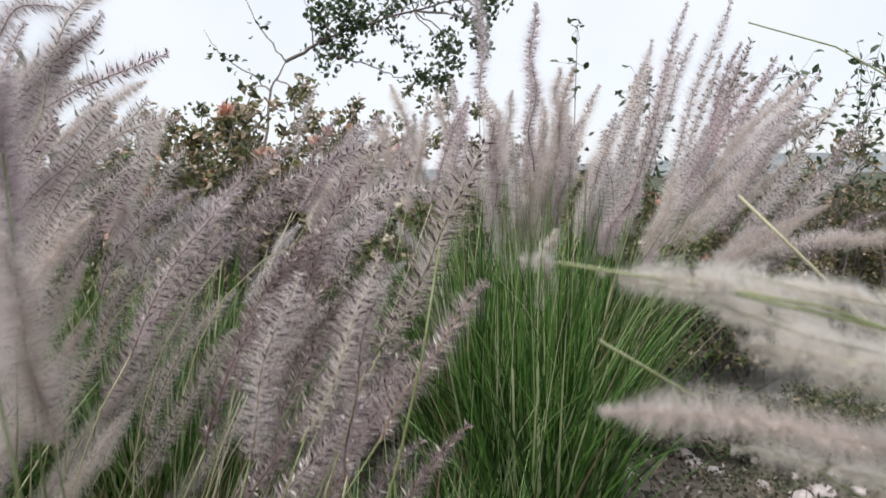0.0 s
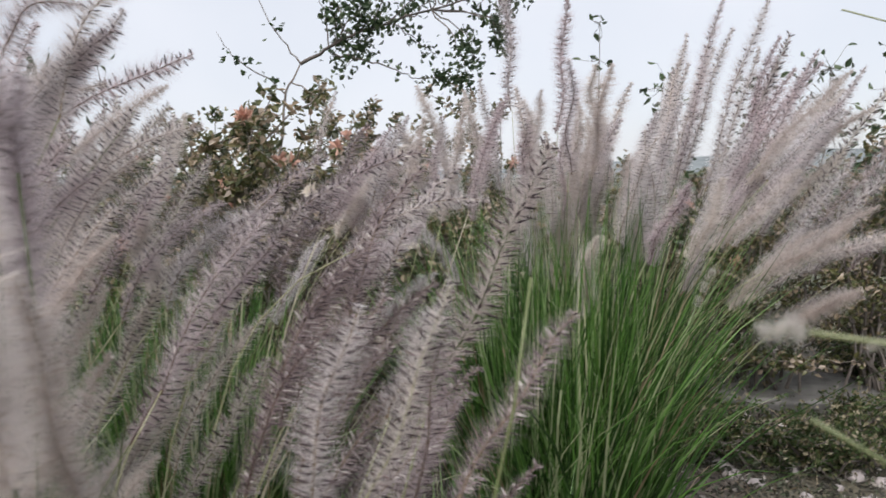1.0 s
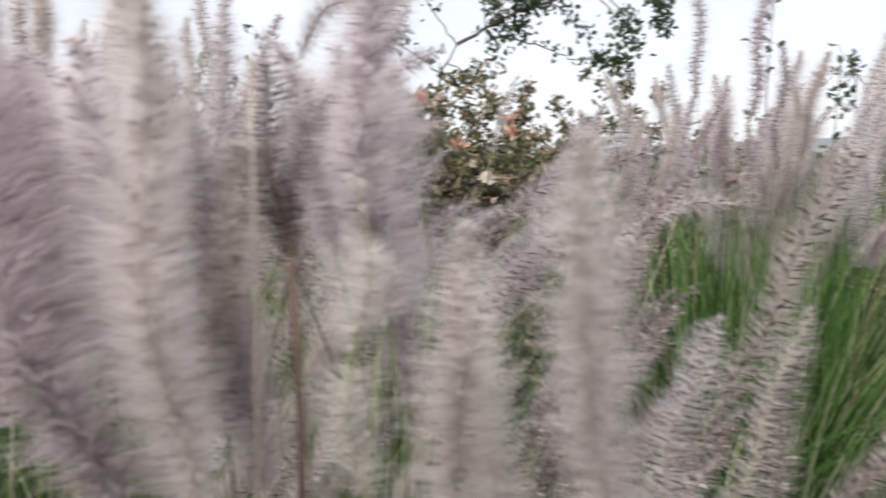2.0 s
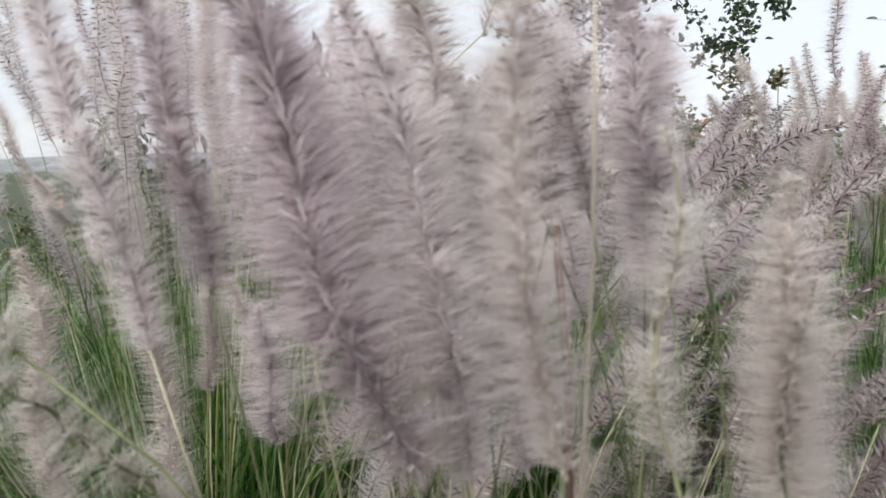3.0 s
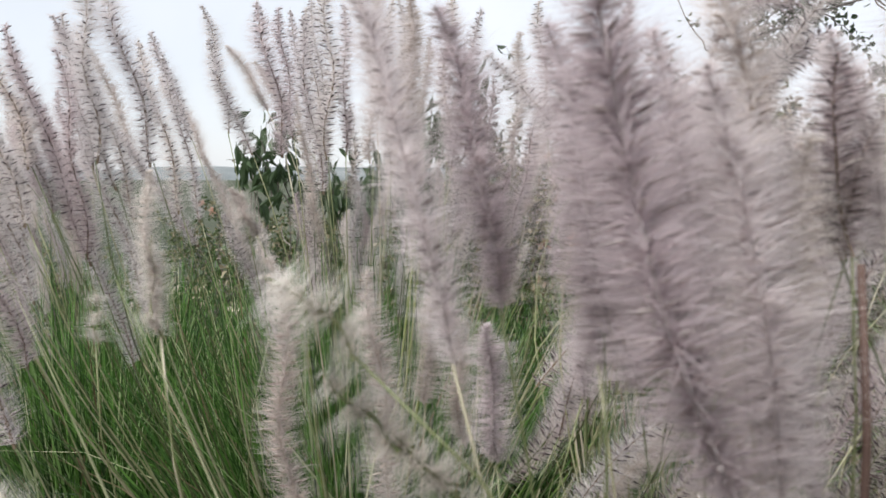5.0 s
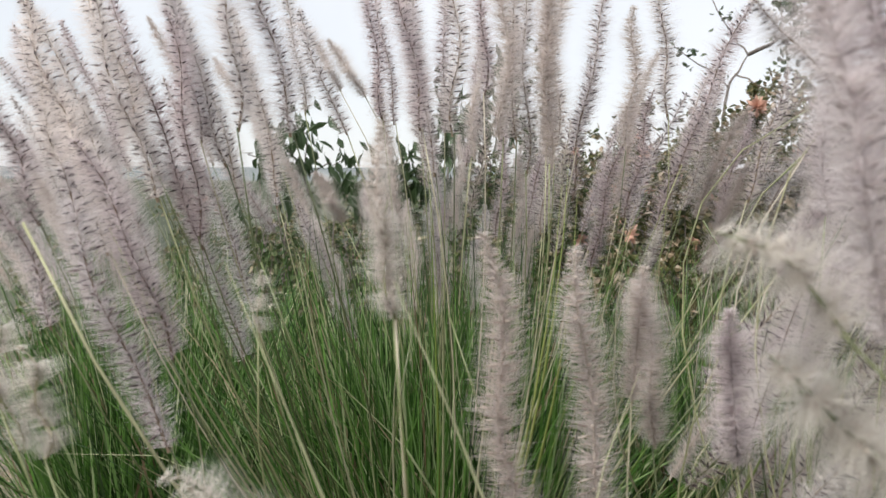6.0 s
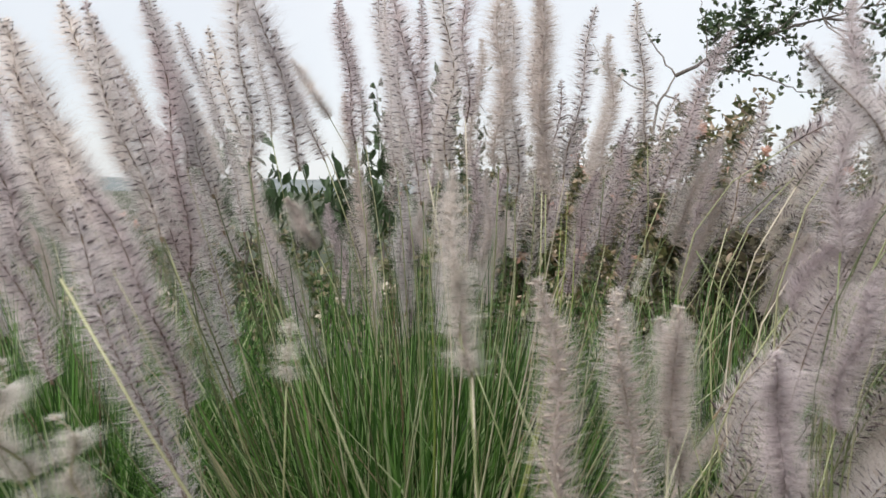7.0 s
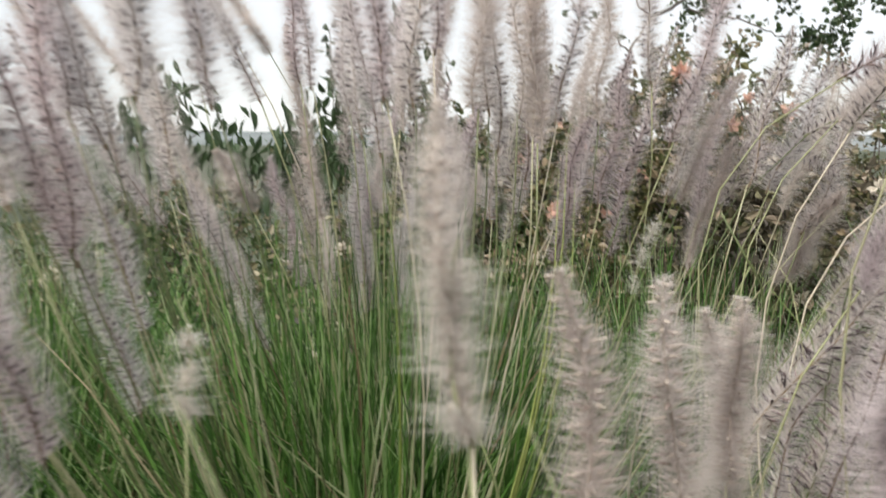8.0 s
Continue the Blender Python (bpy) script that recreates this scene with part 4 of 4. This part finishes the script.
bloom(clump_c, (-1.269, 0.943, 1.000), (-1.384, 0.904, 1.250), MAUVE)
bloom(clump_c, (-1.211, 0.995, 0.966), (-1.332, 0.991, 1.273), MAUVE)
bloom(clump_c, (-1.208, 1.044, 1.062), (-1.289, 1.044, 1.296), MAUVE)
bloom(clump_c, (-1.182, 1.032, 0.822), (-1.280, 1.028, 1.062), MAUVE)
bloom(clump_c, (-1.102, 0.777, 0.885), (-1.185, 0.762, 1.076), MAUVE)
bloom(clump_c, (-1.339, 1.421, 0.997), (-1.421, 1.425, 1.300), MAUVE)
bloom(clump_c, (-1.322, 1.489, 1.162), (-1.377, 1.495, 1.399), MAUVE)
bloom(clump_c, (-1.303, 1.600, 1.212), (-1.384, 1.591, 1.339), FLUFFY)
bloom(clump_c, (-1.257, 1.611, 1.202), (-1.327, 1.602, 1.307), FLUFFY)
bloom(clump_c, (-1.163, 1.525, 1.144), (-1.213, 1.532, 1.390), MAUVE)
bloom(clump_c, (-1.087, 1.437, 1.111), (-1.122, 1.451, 1.395), MAUVE)
bloom(clump_c, (-1.035, 1.399, 1.118), (-1.044, 1.416, 1.365), MAUVE)
bloom(clump_c, (-0.965, 1.368, 1.176), (-0.982, 1.383, 1.413), MAUVE)
bloom(clump_c, (-0.881, 1.276, 1.059), (-0.900, 1.294, 1.345), MAUVE)
bloom(clump_c, (-0.834, 1.184, 1.066), (-0.848, 1.202, 1.341), FLUFFY)
bloom(clump_c, (-0.814, 1.294, 1.090), (-0.778, 1.321, 1.323), MAUVE)
bloom(clump_c, (-0.696, 1.429, 1.145), (-0.716, 1.441, 1.356), MAUVE)
bloom(clump_c, (-0.674, 1.377, 1.069), (-0.585, 1.416, 1.305), MAUVE)
bloom(clump_c, (-0.849, 0.660, 0.955), (-0.855, 0.665, 1.032), TUFT, 0.72)
bloom(clump_c, (-0.851, 0.660, 0.960), (-0.865, 0.670, 1.082), FLUFFY, 0.62)
bloom(clump_c, (-1.017, 0.780, 0.911), (-1.013, 0.780, 0.968), TUFT, 0.62)
bloom(clump_c, (-1.206, 0.755, 0.913), (-1.290, 0.748, 1.075), MAUVE)
bloom(clump_c, (-1.209, 1.398, 0.973), (-1.256, 1.393, 1.055), FLUFFY)
bloom(clump_c, (-1.169, 0.675, 0.828), (-1.193, 0.678, 0.947), COTTON)
bloom(clump_c, (-1.697, 1.496, 1.061), (-1.839, 1.485, 1.345), MAUVE)
bloom(clump_c, (-1.666, 1.349, 1.060), (-1.798, 1.281, 1.251), MAUVE)
bloom(clump_c, (-1.191, 0.884, 0.932), (-1.278, 0.877, 1.106), MAUVE)
bloom(clump_c, (-1.006, 1.661, 1.099), (-0.982, 1.687, 1.353), FLUFFY)
bloom(clump_c, (-0.782, 1.818, 1.104), (-0.721, 1.848, 1.307), FLUFFY)
bloom(clump_c, (-1.078, 0.738, 0.822), (-1.166, 0.720, 1.057), MAUVE)
bloom(clump_c, (-1.218, 0.902, 0.896), (-1.329, 0.898, 1.114), MAUVE)
bloom(clump_c, (-1.210, 1.106, 0.882), (-1.342, 1.104, 1.176), MAUVE)
bloom(clump_c, (-1.235, 0.864, 0.968), (-1.323, 0.861, 1.150), MAUVE)
bloom(clump_c, (-1.319, 0.933, 1.016), (-1.417, 0.931, 1.217), MAUVE)
bloom(clump_c, (-1.504, 1.475, 1.071), (-1.627, 1.472, 1.337), FLUFFY)
bloom(clump_c, (-1.263, 0.866, 1.070), (-1.336, 0.865, 1.230), MAUVE)
bloom(clump_c, (-1.256, 0.950, 1.088), (-1.336, 0.949, 1.265), MAUVE)
bloom(clump_c, (-1.157, 0.841, 1.025), (-1.232, 0.843, 1.227), MAUVE)
bloom(clump_c, (-1.232, 1.026, 1.090), (-1.291, 1.030, 1.289), MAUVE)
bloom(clump_c, (-1.409, 1.498, 1.151), (-1.496, 1.497, 1.358), MAUVE)
bloom(clump_c, (-1.156, 1.442, 1.148), (-1.189, 1.453, 1.377), MAUVE)
bloom(clump_c, (-1.050, 1.353, 1.075), (-1.090, 1.367, 1.354), MAUVE)
bloom(clump_c, (-1.244, 0.783, 1.002), (-1.304, 0.782, 1.141), MAUVE)
bloom(clump_c, (-1.178, 0.795, 0.998), (-1.247, 0.792, 1.132), MAUVE)
bloom(clump_c, (-0.886, 1.232, 1.098), (-0.888, 1.250, 1.335), MAUVE)
bloom(clump_c, (-0.839, 1.188, 1.076), (-0.848, 1.205, 1.323), FLUFFY)
bloom(clump_c, (-1.073, 0.597, 0.861), (-1.092, 0.598, 0.934), COTTON)
bloom(clump_c, (-1.105, 0.592, 0.896), (-1.127, 0.592, 0.959), COTTON)
bloom(clump_c, (-1.058, 0.928, 1.091), (-1.126, 0.929, 1.298), MAUVE)
bloom(clump_c, (-1.088, 0.869, 1.094), (-1.117, 0.880, 1.305), MAUVE)
bloom(clump_c, (-0.962, 1.060, 1.104), (-1.007, 1.065, 1.297), MAUVE)
bloom(clump_c, (-0.953, 1.166, 1.104), (-0.961, 1.187, 1.352), MAUVE)
bloom(clump_c, (-0.893, 1.182, 1.100), (-0.894, 1.203, 1.333), FLUFFY)
bloom(clump_c, (-1.217, 1.195, 1.024), (-1.294, 1.198, 1.285), MAUVE)
bloom(clump_c, (-1.208, 0.982, 0.978), (-1.254, 0.994, 1.238), MAUVE)
bloom(clump_c, (-1.215, 1.089, 1.018), (-1.309, 1.087, 1.280), MAUVE)
bloom(clump_c, (-1.170, 1.325, 1.115), (-1.250, 1.320, 1.306), MAUVE)
bloom(clump_c, (-1.251, 0.973, 1.027), (-1.312, 0.970, 1.181), MAUVE)
bloom(clump_c, (-1.008, 1.264, 1.054), (-1.054, 1.278, 1.323), MAUVE)
bloom(clump_c, (-0.863, 1.421, 1.103), (-0.868, 1.450, 1.386), MAUVE)
bloom(clump_c, (-0.758, 1.454, 1.096), (-0.751, 1.479, 1.316), FLUFFY)
bloom(clump_c, (-0.600, 1.000, 0.794), (-0.536, 1.000, 0.998), MAUVE, 0.90)
bloom(clump_c, (-0.550, 1.050, 0.894), (-0.488, 1.050, 1.063), MAUVE)
bloom(clump_c, (-0.547, 1.200, 0.904), (-0.462, 1.200, 1.039), AIRY)
bloom(clump_c, (-0.591, 1.500, 1.058), (-0.457, 1.450, 1.031), ARCH, 0.80)
bloom(clump_c, (-0.649, 1.450, 0.989), (-0.581, 1.450, 1.156), FLUFFY, 0.90)
bloom(clump_c, (-0.546, 0.820, 1.060), (-0.630, 0.800, 1.177), MAUVE, 0.85)
bloom(clump_c, (-0.519, 1.000, 0.950), (-0.472, 1.000, 1.090), AIRY)
bloom(clump_c, (-0.723, 1.300, 0.895), (-0.696, 1.300, 0.990), TUFT, 0.45)
bloom(clump_c, (-0.813, 1.500, 0.945), (-0.788, 1.500, 1.019), TUFT, 0.40)
bare_stalk(clump_c, (-0.668, 1.200, 0.770), (-0.599, 1.200, 0.902), MAT_CULM, 0.0014)
bare_stalk(clump_c, (-0.597, 1.300, 0.893), (-0.489, 1.300, 1.024), MAT_CULM, 0.0014)
bare_stalk(clump_c, (-0.554, 1.200, 0.918), (-0.622, 1.250, 1.002), MAT_CULM, 0.0014)
bare_stalk(clump_c, (-0.513, 1.100, 0.848), (-0.640, 1.150, 0.962), MAT_CULM, 0.0014)
bare_stalk(clump_c, (-0.583, 1.200, 0.825), (-0.653, 1.200, 0.928), MAT_CULM, 0.0014)
bare_stalk(clump_c, (-0.633, 1.100, 0.737), (-0.590, 1.100, 0.869), MAT_CULM, 0.0014)
bare_stalk(clump_c, (-0.624, 1.400, 0.918), (-0.571, 1.400, 1.002), MAT_CULM, 0.0014)
bare_stalk(clump_c, (-0.471, 1.300, 0.906), (-0.427, 1.300, 1.011), MAT_CULM, 0.0014)
bare_stalk(clump_c, (-0.678, 1.300, 0.897), (-0.595, 1.350, 1.020), MAT_CULM, 0.0014)
bare_stalk(clump_c, (-0.532, 1.100, 0.746), (-0.593, 1.150, 0.871), MAT_CULM, 0.0014)
bare_stalk(clump_c, (-0.769, 1.300, 0.893), (-0.711, 1.350, 1.058), MAT_CULM, 0.0014)
bare_stalk(clump_c, (-0.730, 1.300, 0.863), (-0.663, 1.350, 1.035), MAT_CULM, 0.0014)
bloom(clump_c, (-0.854, 0.551, 0.831), (-0.935, 0.532, 0.886), COTTON)
bare_stalk(clump_c, (-0.961, 0.823, 0.782), (-1.065, 0.865, 0.973))
bare_stalk(clump_c, (-0.812, 0.858, 0.784), (-0.895, 0.932, 0.922))
bare_stalk(clump_c, (-0.960, 0.923, 0.743), (-0.946, 0.990, 0.891))
bare_stalk(clump_c, (-0.984, 0.568, 0.881), (-1.094, 0.604, 1.023))
bare_stalk(clump_c, (-0.688, 1.196, 0.772), (-0.597, 1.282, 0.943))
bare_stalk(clump_c, (-0.554, 1.236, 0.886), (-0.653, 1.222, 1.005))
bare_stalk(clump_c, (-0.807, 1.031, 0.761), (-0.813, 1.154, 1.052), MAT_LIME, 0.0017)
bare_stalk(clump_c, (-0.799, 1.052, 0.753), (-0.806, 1.157, 1.078), MAT_LIME, 0.0017)
bare_stalk(clump_c, (-0.787, 1.083, 0.742), (-0.797, 1.175, 1.039), MAT_LIME, 0.0017)
bare_stalk(clump_c, (-0.935, 1.059, 0.740), (-0.973, 1.126, 1.025), MAT_LIME, 0.0017)

bloom(clump_d, (-0.332, 0.688, 1.088), (-0.347, 0.703, 1.232), SOFT)
bloom(clump_d, (-0.251, 0.592, 0.864), (-0.276, 0.588, 1.012), FLUFFY)
bloom(clump_d, (-0.143, 0.740, 0.796), (-0.098, 0.760, 0.959), AIRY, 0.85)
bloom(clump_d, (-0.059, 0.760, 0.769), (-0.026, 0.780, 0.937), DUSKY, 0.90)
bloom(clump_d, (-0.416, 0.622, 0.930), (-0.427, 0.635, 1.054), SOFT)
bloom(clump_d, (-0.268, 0.534, 0.873), (-0.272, 0.553, 1.059), FLUFFY)
bloom(clump_d, (-0.325, 0.535, 0.874), (-0.326, 0.556, 1.081), COTTON)
bloom(clump_d, (-0.270, 0.532, 0.863), (-0.266, 0.548, 1.014), COTTON)
bloom(clump_d, (-0.430, 0.581, 1.031), (-0.447, 0.600, 1.196), FLUFFY)
bloom(clump_d, (-0.421, 0.567, 0.907), (-0.433, 0.564, 1.056), COTTON)
bloom(clump_d, (-0.318, 0.615, 1.000), (-0.340, 0.630, 1.143), SOFT)
bloom(clump_d, (-0.509, 0.601, 0.990), (-0.518, 0.620, 1.148), SOFT)
bloom(clump_d, (-0.585, 0.560, 0.976), (-0.646, 0.550, 1.200), SOFT, 0.85)
bloom(clump_d, (-0.439, 0.520, 0.927), (-0.509, 0.520, 1.176), SOFT, 1.50)
bloom(clump_d, (-0.512, 0.600, 0.972), (-0.544, 0.600, 1.161), SOFT, 1.20)
bloom(clump_d, (-0.418, 0.550, 0.915), (-0.460, 0.550, 1.130), SOFT, 1.20)
bloom(clump_d, (-0.395, 0.620, 0.894), (-0.432, 0.620, 1.117), SOFT, 0.85)
bloom(clump_d, (-0.447, 0.600, 0.988), (-0.487, 0.600, 1.156), SOFT, 1.10)
bloom(clump_d, (-0.493, 0.660, 0.943), (-0.515, 0.660, 1.084), SOFT, 1.10)
bloom(clump_d, (-0.569, 0.600, 1.001), (-0.608, 0.600, 1.174), SOFT, 1.00)
bloom(clump_d, (-0.428, 0.601, 0.941), (-0.403, 0.620, 1.100), FLUFFY)
bloom(clump_d, (-0.325, 0.627, 0.995), (-0.317, 0.641, 1.143), SOFT)
bloom(clump_d, (-0.359, 0.665, 1.035), (-0.393, 0.668, 1.160), SOFT)
bloom(clump_d, (-0.375, 0.781, 0.946), (-0.381, 0.801, 1.175), SOFT)
bloom(clump_d, (-0.456, 0.654, 0.959), (-0.468, 0.667, 1.132), SOFT)
bloom(clump_d, (-0.565, 0.530, 0.895), (-0.614, 0.520, 0.949), TUFT, 1.0)
bloom(clump_d, (-0.601, 0.520, 0.942), (-0.639, 0.510, 0.979), TUFT, 0.95)
bloom(clump_d, (-0.616, 0.500, 0.991), (-0.662, 0.490, 1.028), TUFT, 0.85)
bloom(clump_d, (-0.782, 0.741, 0.770), (-0.814, 0.772, 1.005), FLUFFY)
bloom(clump_d, (-0.720, 0.835, 0.735), (-0.756, 0.847, 0.991), FLUFFY)
bloom(clump_d, (-0.625, 0.823, 0.826), (-0.636, 0.830, 0.948), SOFT)
bloom(clump_d, (-0.580, 1.029, 0.955), (-0.484, 1.061, 1.069), SOFT)
bloom(clump_d, (-0.545, 0.991, 1.015), (-0.531, 1.013, 1.258), SOFT)
bloom(clump_d, (-0.692, 0.939, 0.796), (-0.712, 0.947, 0.954), FLUFFY)
bloom(clump_d, (-0.563, 0.917, 0.865), (-0.523, 0.934, 1.003), SOFT)
bloom(clump_d, (-0.709, 0.872, 0.860), (-0.703, 0.882, 0.973), FLUFFY)
bloom(clump_d, (-0.372, 0.455, 0.960), (-0.383, 0.460, 1.154), FLUFFY, 0.88)
bloom(clump_d, (-0.380, 0.640, 1.036), (-0.391, 0.640, 1.145), DEEP, 0.80)
bloom(clump_d, (-0.381, 0.650, 1.032), (-0.356, 0.650, 1.126), DEEP, 0.70)
bloom(clump_d, (-0.384, 0.650, 1.032), (-0.416, 0.650, 1.100), DEEP, 0.70)
bloom(clump_d, (-0.317, 0.698, 0.930), (-0.318, 0.717, 1.134), SOFT)
bare_stalk(clump_d, (-0.358, 0.500, 0.988), (-0.358, 0.500, 1.141), MAT_STRAW, 0.0011)
bare_stalk(clump_d, (-0.365, 0.610, 0.894), (-0.378, 0.630, 1.041), MAT_RED, 0.003)

bloom(clump_e, (0.158, 0.377, 0.985), (0.078, 0.370, 1.001), COTTON, 0.55)
bloom(clump_e, (0.049, 0.370, 1.008), (0.032, 0.370, 1.010), TUFT, 0.22)
bloom(clump_e, (0.222, 0.365, 0.916), (0.065, 0.361, 0.946), FLUFFY, 0.7)
bloom(clump_e, (0.213, 0.370, 0.959), (0.099, 0.373, 0.998), COTTON, 0.55)
bloom(clump_e, (0.260, 0.427, 0.968), (0.131, 0.421, 0.999), COTTON, 0.55)
bloom(clump_e, (0.237, 0.386, 0.938), (0.134, 0.389, 0.979), COTTON, 0.55)
bloom(clump_e, (0.219, 0.350, 0.963), (0.130, 0.358, 0.974), COTTON, 0.55)
bloom(clump_e, (0.128, 0.370, 0.992), (0.068, 0.371, 1.003), COTTON, 0.35)
bloom(clump_e, (0.895, 1.357, 0.924), (0.737, 1.370, 0.917), FLUFFY)
bloom(clump_e, (0.266, 0.398, 0.875), (0.149, 0.411, 0.906), COTTON, 0.55)
bloom(clump_e, (0.235, 0.400, 0.948), (0.118, 0.390, 0.991), COTTON, 0.60)
bloom(clump_e, (0.255, 0.420, 0.957), (0.115, 0.410, 0.995), COTTON, 0.60)
bloom(clump_e, (0.241, 0.400, 0.928), (0.142, 0.400, 0.965), COTTON, 0.60)
bloom(clump_e, (0.269, 0.440, 0.965), (0.165, 0.430, 0.988), COTTON, 0.50)
bare_stalk(clump_e, (0.140, 0.434, 0.927), (0.077, 0.433, 0.965))
bare_stalk(clump_e, (0.333, 0.569, 0.928), (0.215, 0.568, 1.035))
bare_stalk(clump_e, (0.623, 1.002, 1.198), (0.434, 1.022, 1.231))

bloom(clump_f, (-0.147, 1.988, 1.007), (-0.008, 2.024, 1.200), MAUVE)
bloom(clump_f, (0.004, 1.719, 0.965), (0.045, 1.761, 1.131), MAUVE)
bloom(clump_f, (-0.991, 1.859, 0.948), (-0.928, 1.896, 1.225), DUSKY)
bloom(clump_f, (-0.882, 1.987, 0.930), (-0.790, 2.031, 1.223), MAUVE)
bloom(clump_f, (-0.780, 1.908, 0.938), (-0.671, 1.956, 1.227), AIRY)

# pale straw-green stalks that stand out before the dark sheaf
bare_stalk(clump_d, (-0.901, 0.640, 0.861), (-0.954, 0.620, 1.003), MAT_PALE, 0.0017)
bare_stalk(clump_d, (-0.786, 0.620, 0.884), (-0.833, 0.600, 0.998), MAT_PALE, 0.0017)
bare_stalk(clump_c, (-0.966, 0.950, 0.742), (-0.912, 0.850, 0.925), MAT_PALE, 0.0015)
bare_stalk(clump_c, (-1.015, 0.900, 0.840), (-1.016, 0.850, 0.986), MAT_PALE, 0.0014)
bare_stalk(clump_c, (-0.994, 0.800, 0.797), (-1.006, 0.750, 0.939), MAT_PALE, 0.0016)
bare_stalk(clump_g, (-1.108, 0.850, 0.766), (-1.097, 0.750, 0.982), MAT_PALE, 0.0014)
bare_stalk(clump_g, (-1.080, 0.750, 0.807), (-1.076, 0.700, 0.932), MAT_PALE, 0.0016)
bare_stalk(clump_c, (-0.876, 1.050, 0.779), (-0.852, 1.000, 1.024), MAT_PALE, 0.0015)
bare_stalk(clump_c, (-0.930, 1.050, 0.834), (-0.922, 1.000, 1.023), MAT_PALE, 0.0015)
bare_stalk(clump_f, (-0.739, 1.000, 0.912), (-0.716, 0.950, 1.029), MAT_PALE, 0.0015)
bare_stalk(clump_d, (-0.724, 0.780, 0.845), (-0.696, 0.800, 0.911), MAT_PALE, 0.0015)
bare_stalk(clump_c, (-1.040, 1.050, 0.696), (-0.997, 1.000, 0.948), MAT_PALE, 0.001)
# the sheaf's far side, before the flowering bushes
bloom(clump_c, (-0.981, 1.550, 0.942), (-0.971, 1.580, 1.156), MAUVE, 0.86)
bloom(clump_c, (-0.978, 1.698, 0.885), (-0.973, 1.728, 1.112), FLUFFY, 0.94)
bloom(clump_c, (-0.902, 1.554, 0.954), (-0.895, 1.584, 1.183), MAUVE, 1.02)
bloom(clump_c, (-0.884, 1.603, 0.913), (-0.874, 1.633, 1.152), AIRY, 0.97)
bloom(clump_c, (-0.859, 1.588, 1.014), (-0.832, 1.618, 1.263), DUSKY, 1.03)
bloom(clump_c, (-0.807, 1.478, 0.905), (-0.769, 1.508, 1.104), MAUVE, 1.04)
bloom(clump_c, (-0.783, 1.686, 1.002), (-0.752, 1.716, 1.212), FLUFFY, 0.94)
bloom(clump_c, (-0.754, 1.440, 0.988), (-0.720, 1.470, 1.185), MAUVE, 0.97)
bloom(clump_c, (-0.724, 1.643, 0.891), (-0.664, 1.673, 1.131), AIRY, 1.05)
bloom(clump_c, (-0.693, 1.662, 0.996), (-0.627, 1.692, 1.249), DUSKY, 0.96)
bloom(clump_c, (-0.673, 1.414, 1.002), (-0.623, 1.444, 1.211), MAUVE, 0.86)
bloom(clump_c, (-0.637, 1.464, 0.904), (-0.574, 1.494, 1.076), FLUFFY, 0.88)
bloom(clump_f, (-0.617, 1.546, 0.924), (-0.568, 1.576, 1.157), MAUVE, 0.86)
bloom(clump_f, (-0.586, 1.502, 0.984), (-0.511, 1.532, 1.208), AIRY, 1.05)
bloom(clump_f, (-0.585, 1.379, 1.020), (-0.534, 1.409, 1.207), DUSKY, 0.93)
bloom(clump_f, (-0.547, 1.426, 1.010), (-0.470, 1.456, 1.170), MAUVE, 1.04)
bloom(clump_f, (-0.492, 1.558, 0.977), (-0.413, 1.588, 1.180), FLUFFY, 0.97)
bloom(clump_f, (-0.488, 1.472, 0.954), (-0.412, 1.502, 1.172), MAUVE, 0.99)

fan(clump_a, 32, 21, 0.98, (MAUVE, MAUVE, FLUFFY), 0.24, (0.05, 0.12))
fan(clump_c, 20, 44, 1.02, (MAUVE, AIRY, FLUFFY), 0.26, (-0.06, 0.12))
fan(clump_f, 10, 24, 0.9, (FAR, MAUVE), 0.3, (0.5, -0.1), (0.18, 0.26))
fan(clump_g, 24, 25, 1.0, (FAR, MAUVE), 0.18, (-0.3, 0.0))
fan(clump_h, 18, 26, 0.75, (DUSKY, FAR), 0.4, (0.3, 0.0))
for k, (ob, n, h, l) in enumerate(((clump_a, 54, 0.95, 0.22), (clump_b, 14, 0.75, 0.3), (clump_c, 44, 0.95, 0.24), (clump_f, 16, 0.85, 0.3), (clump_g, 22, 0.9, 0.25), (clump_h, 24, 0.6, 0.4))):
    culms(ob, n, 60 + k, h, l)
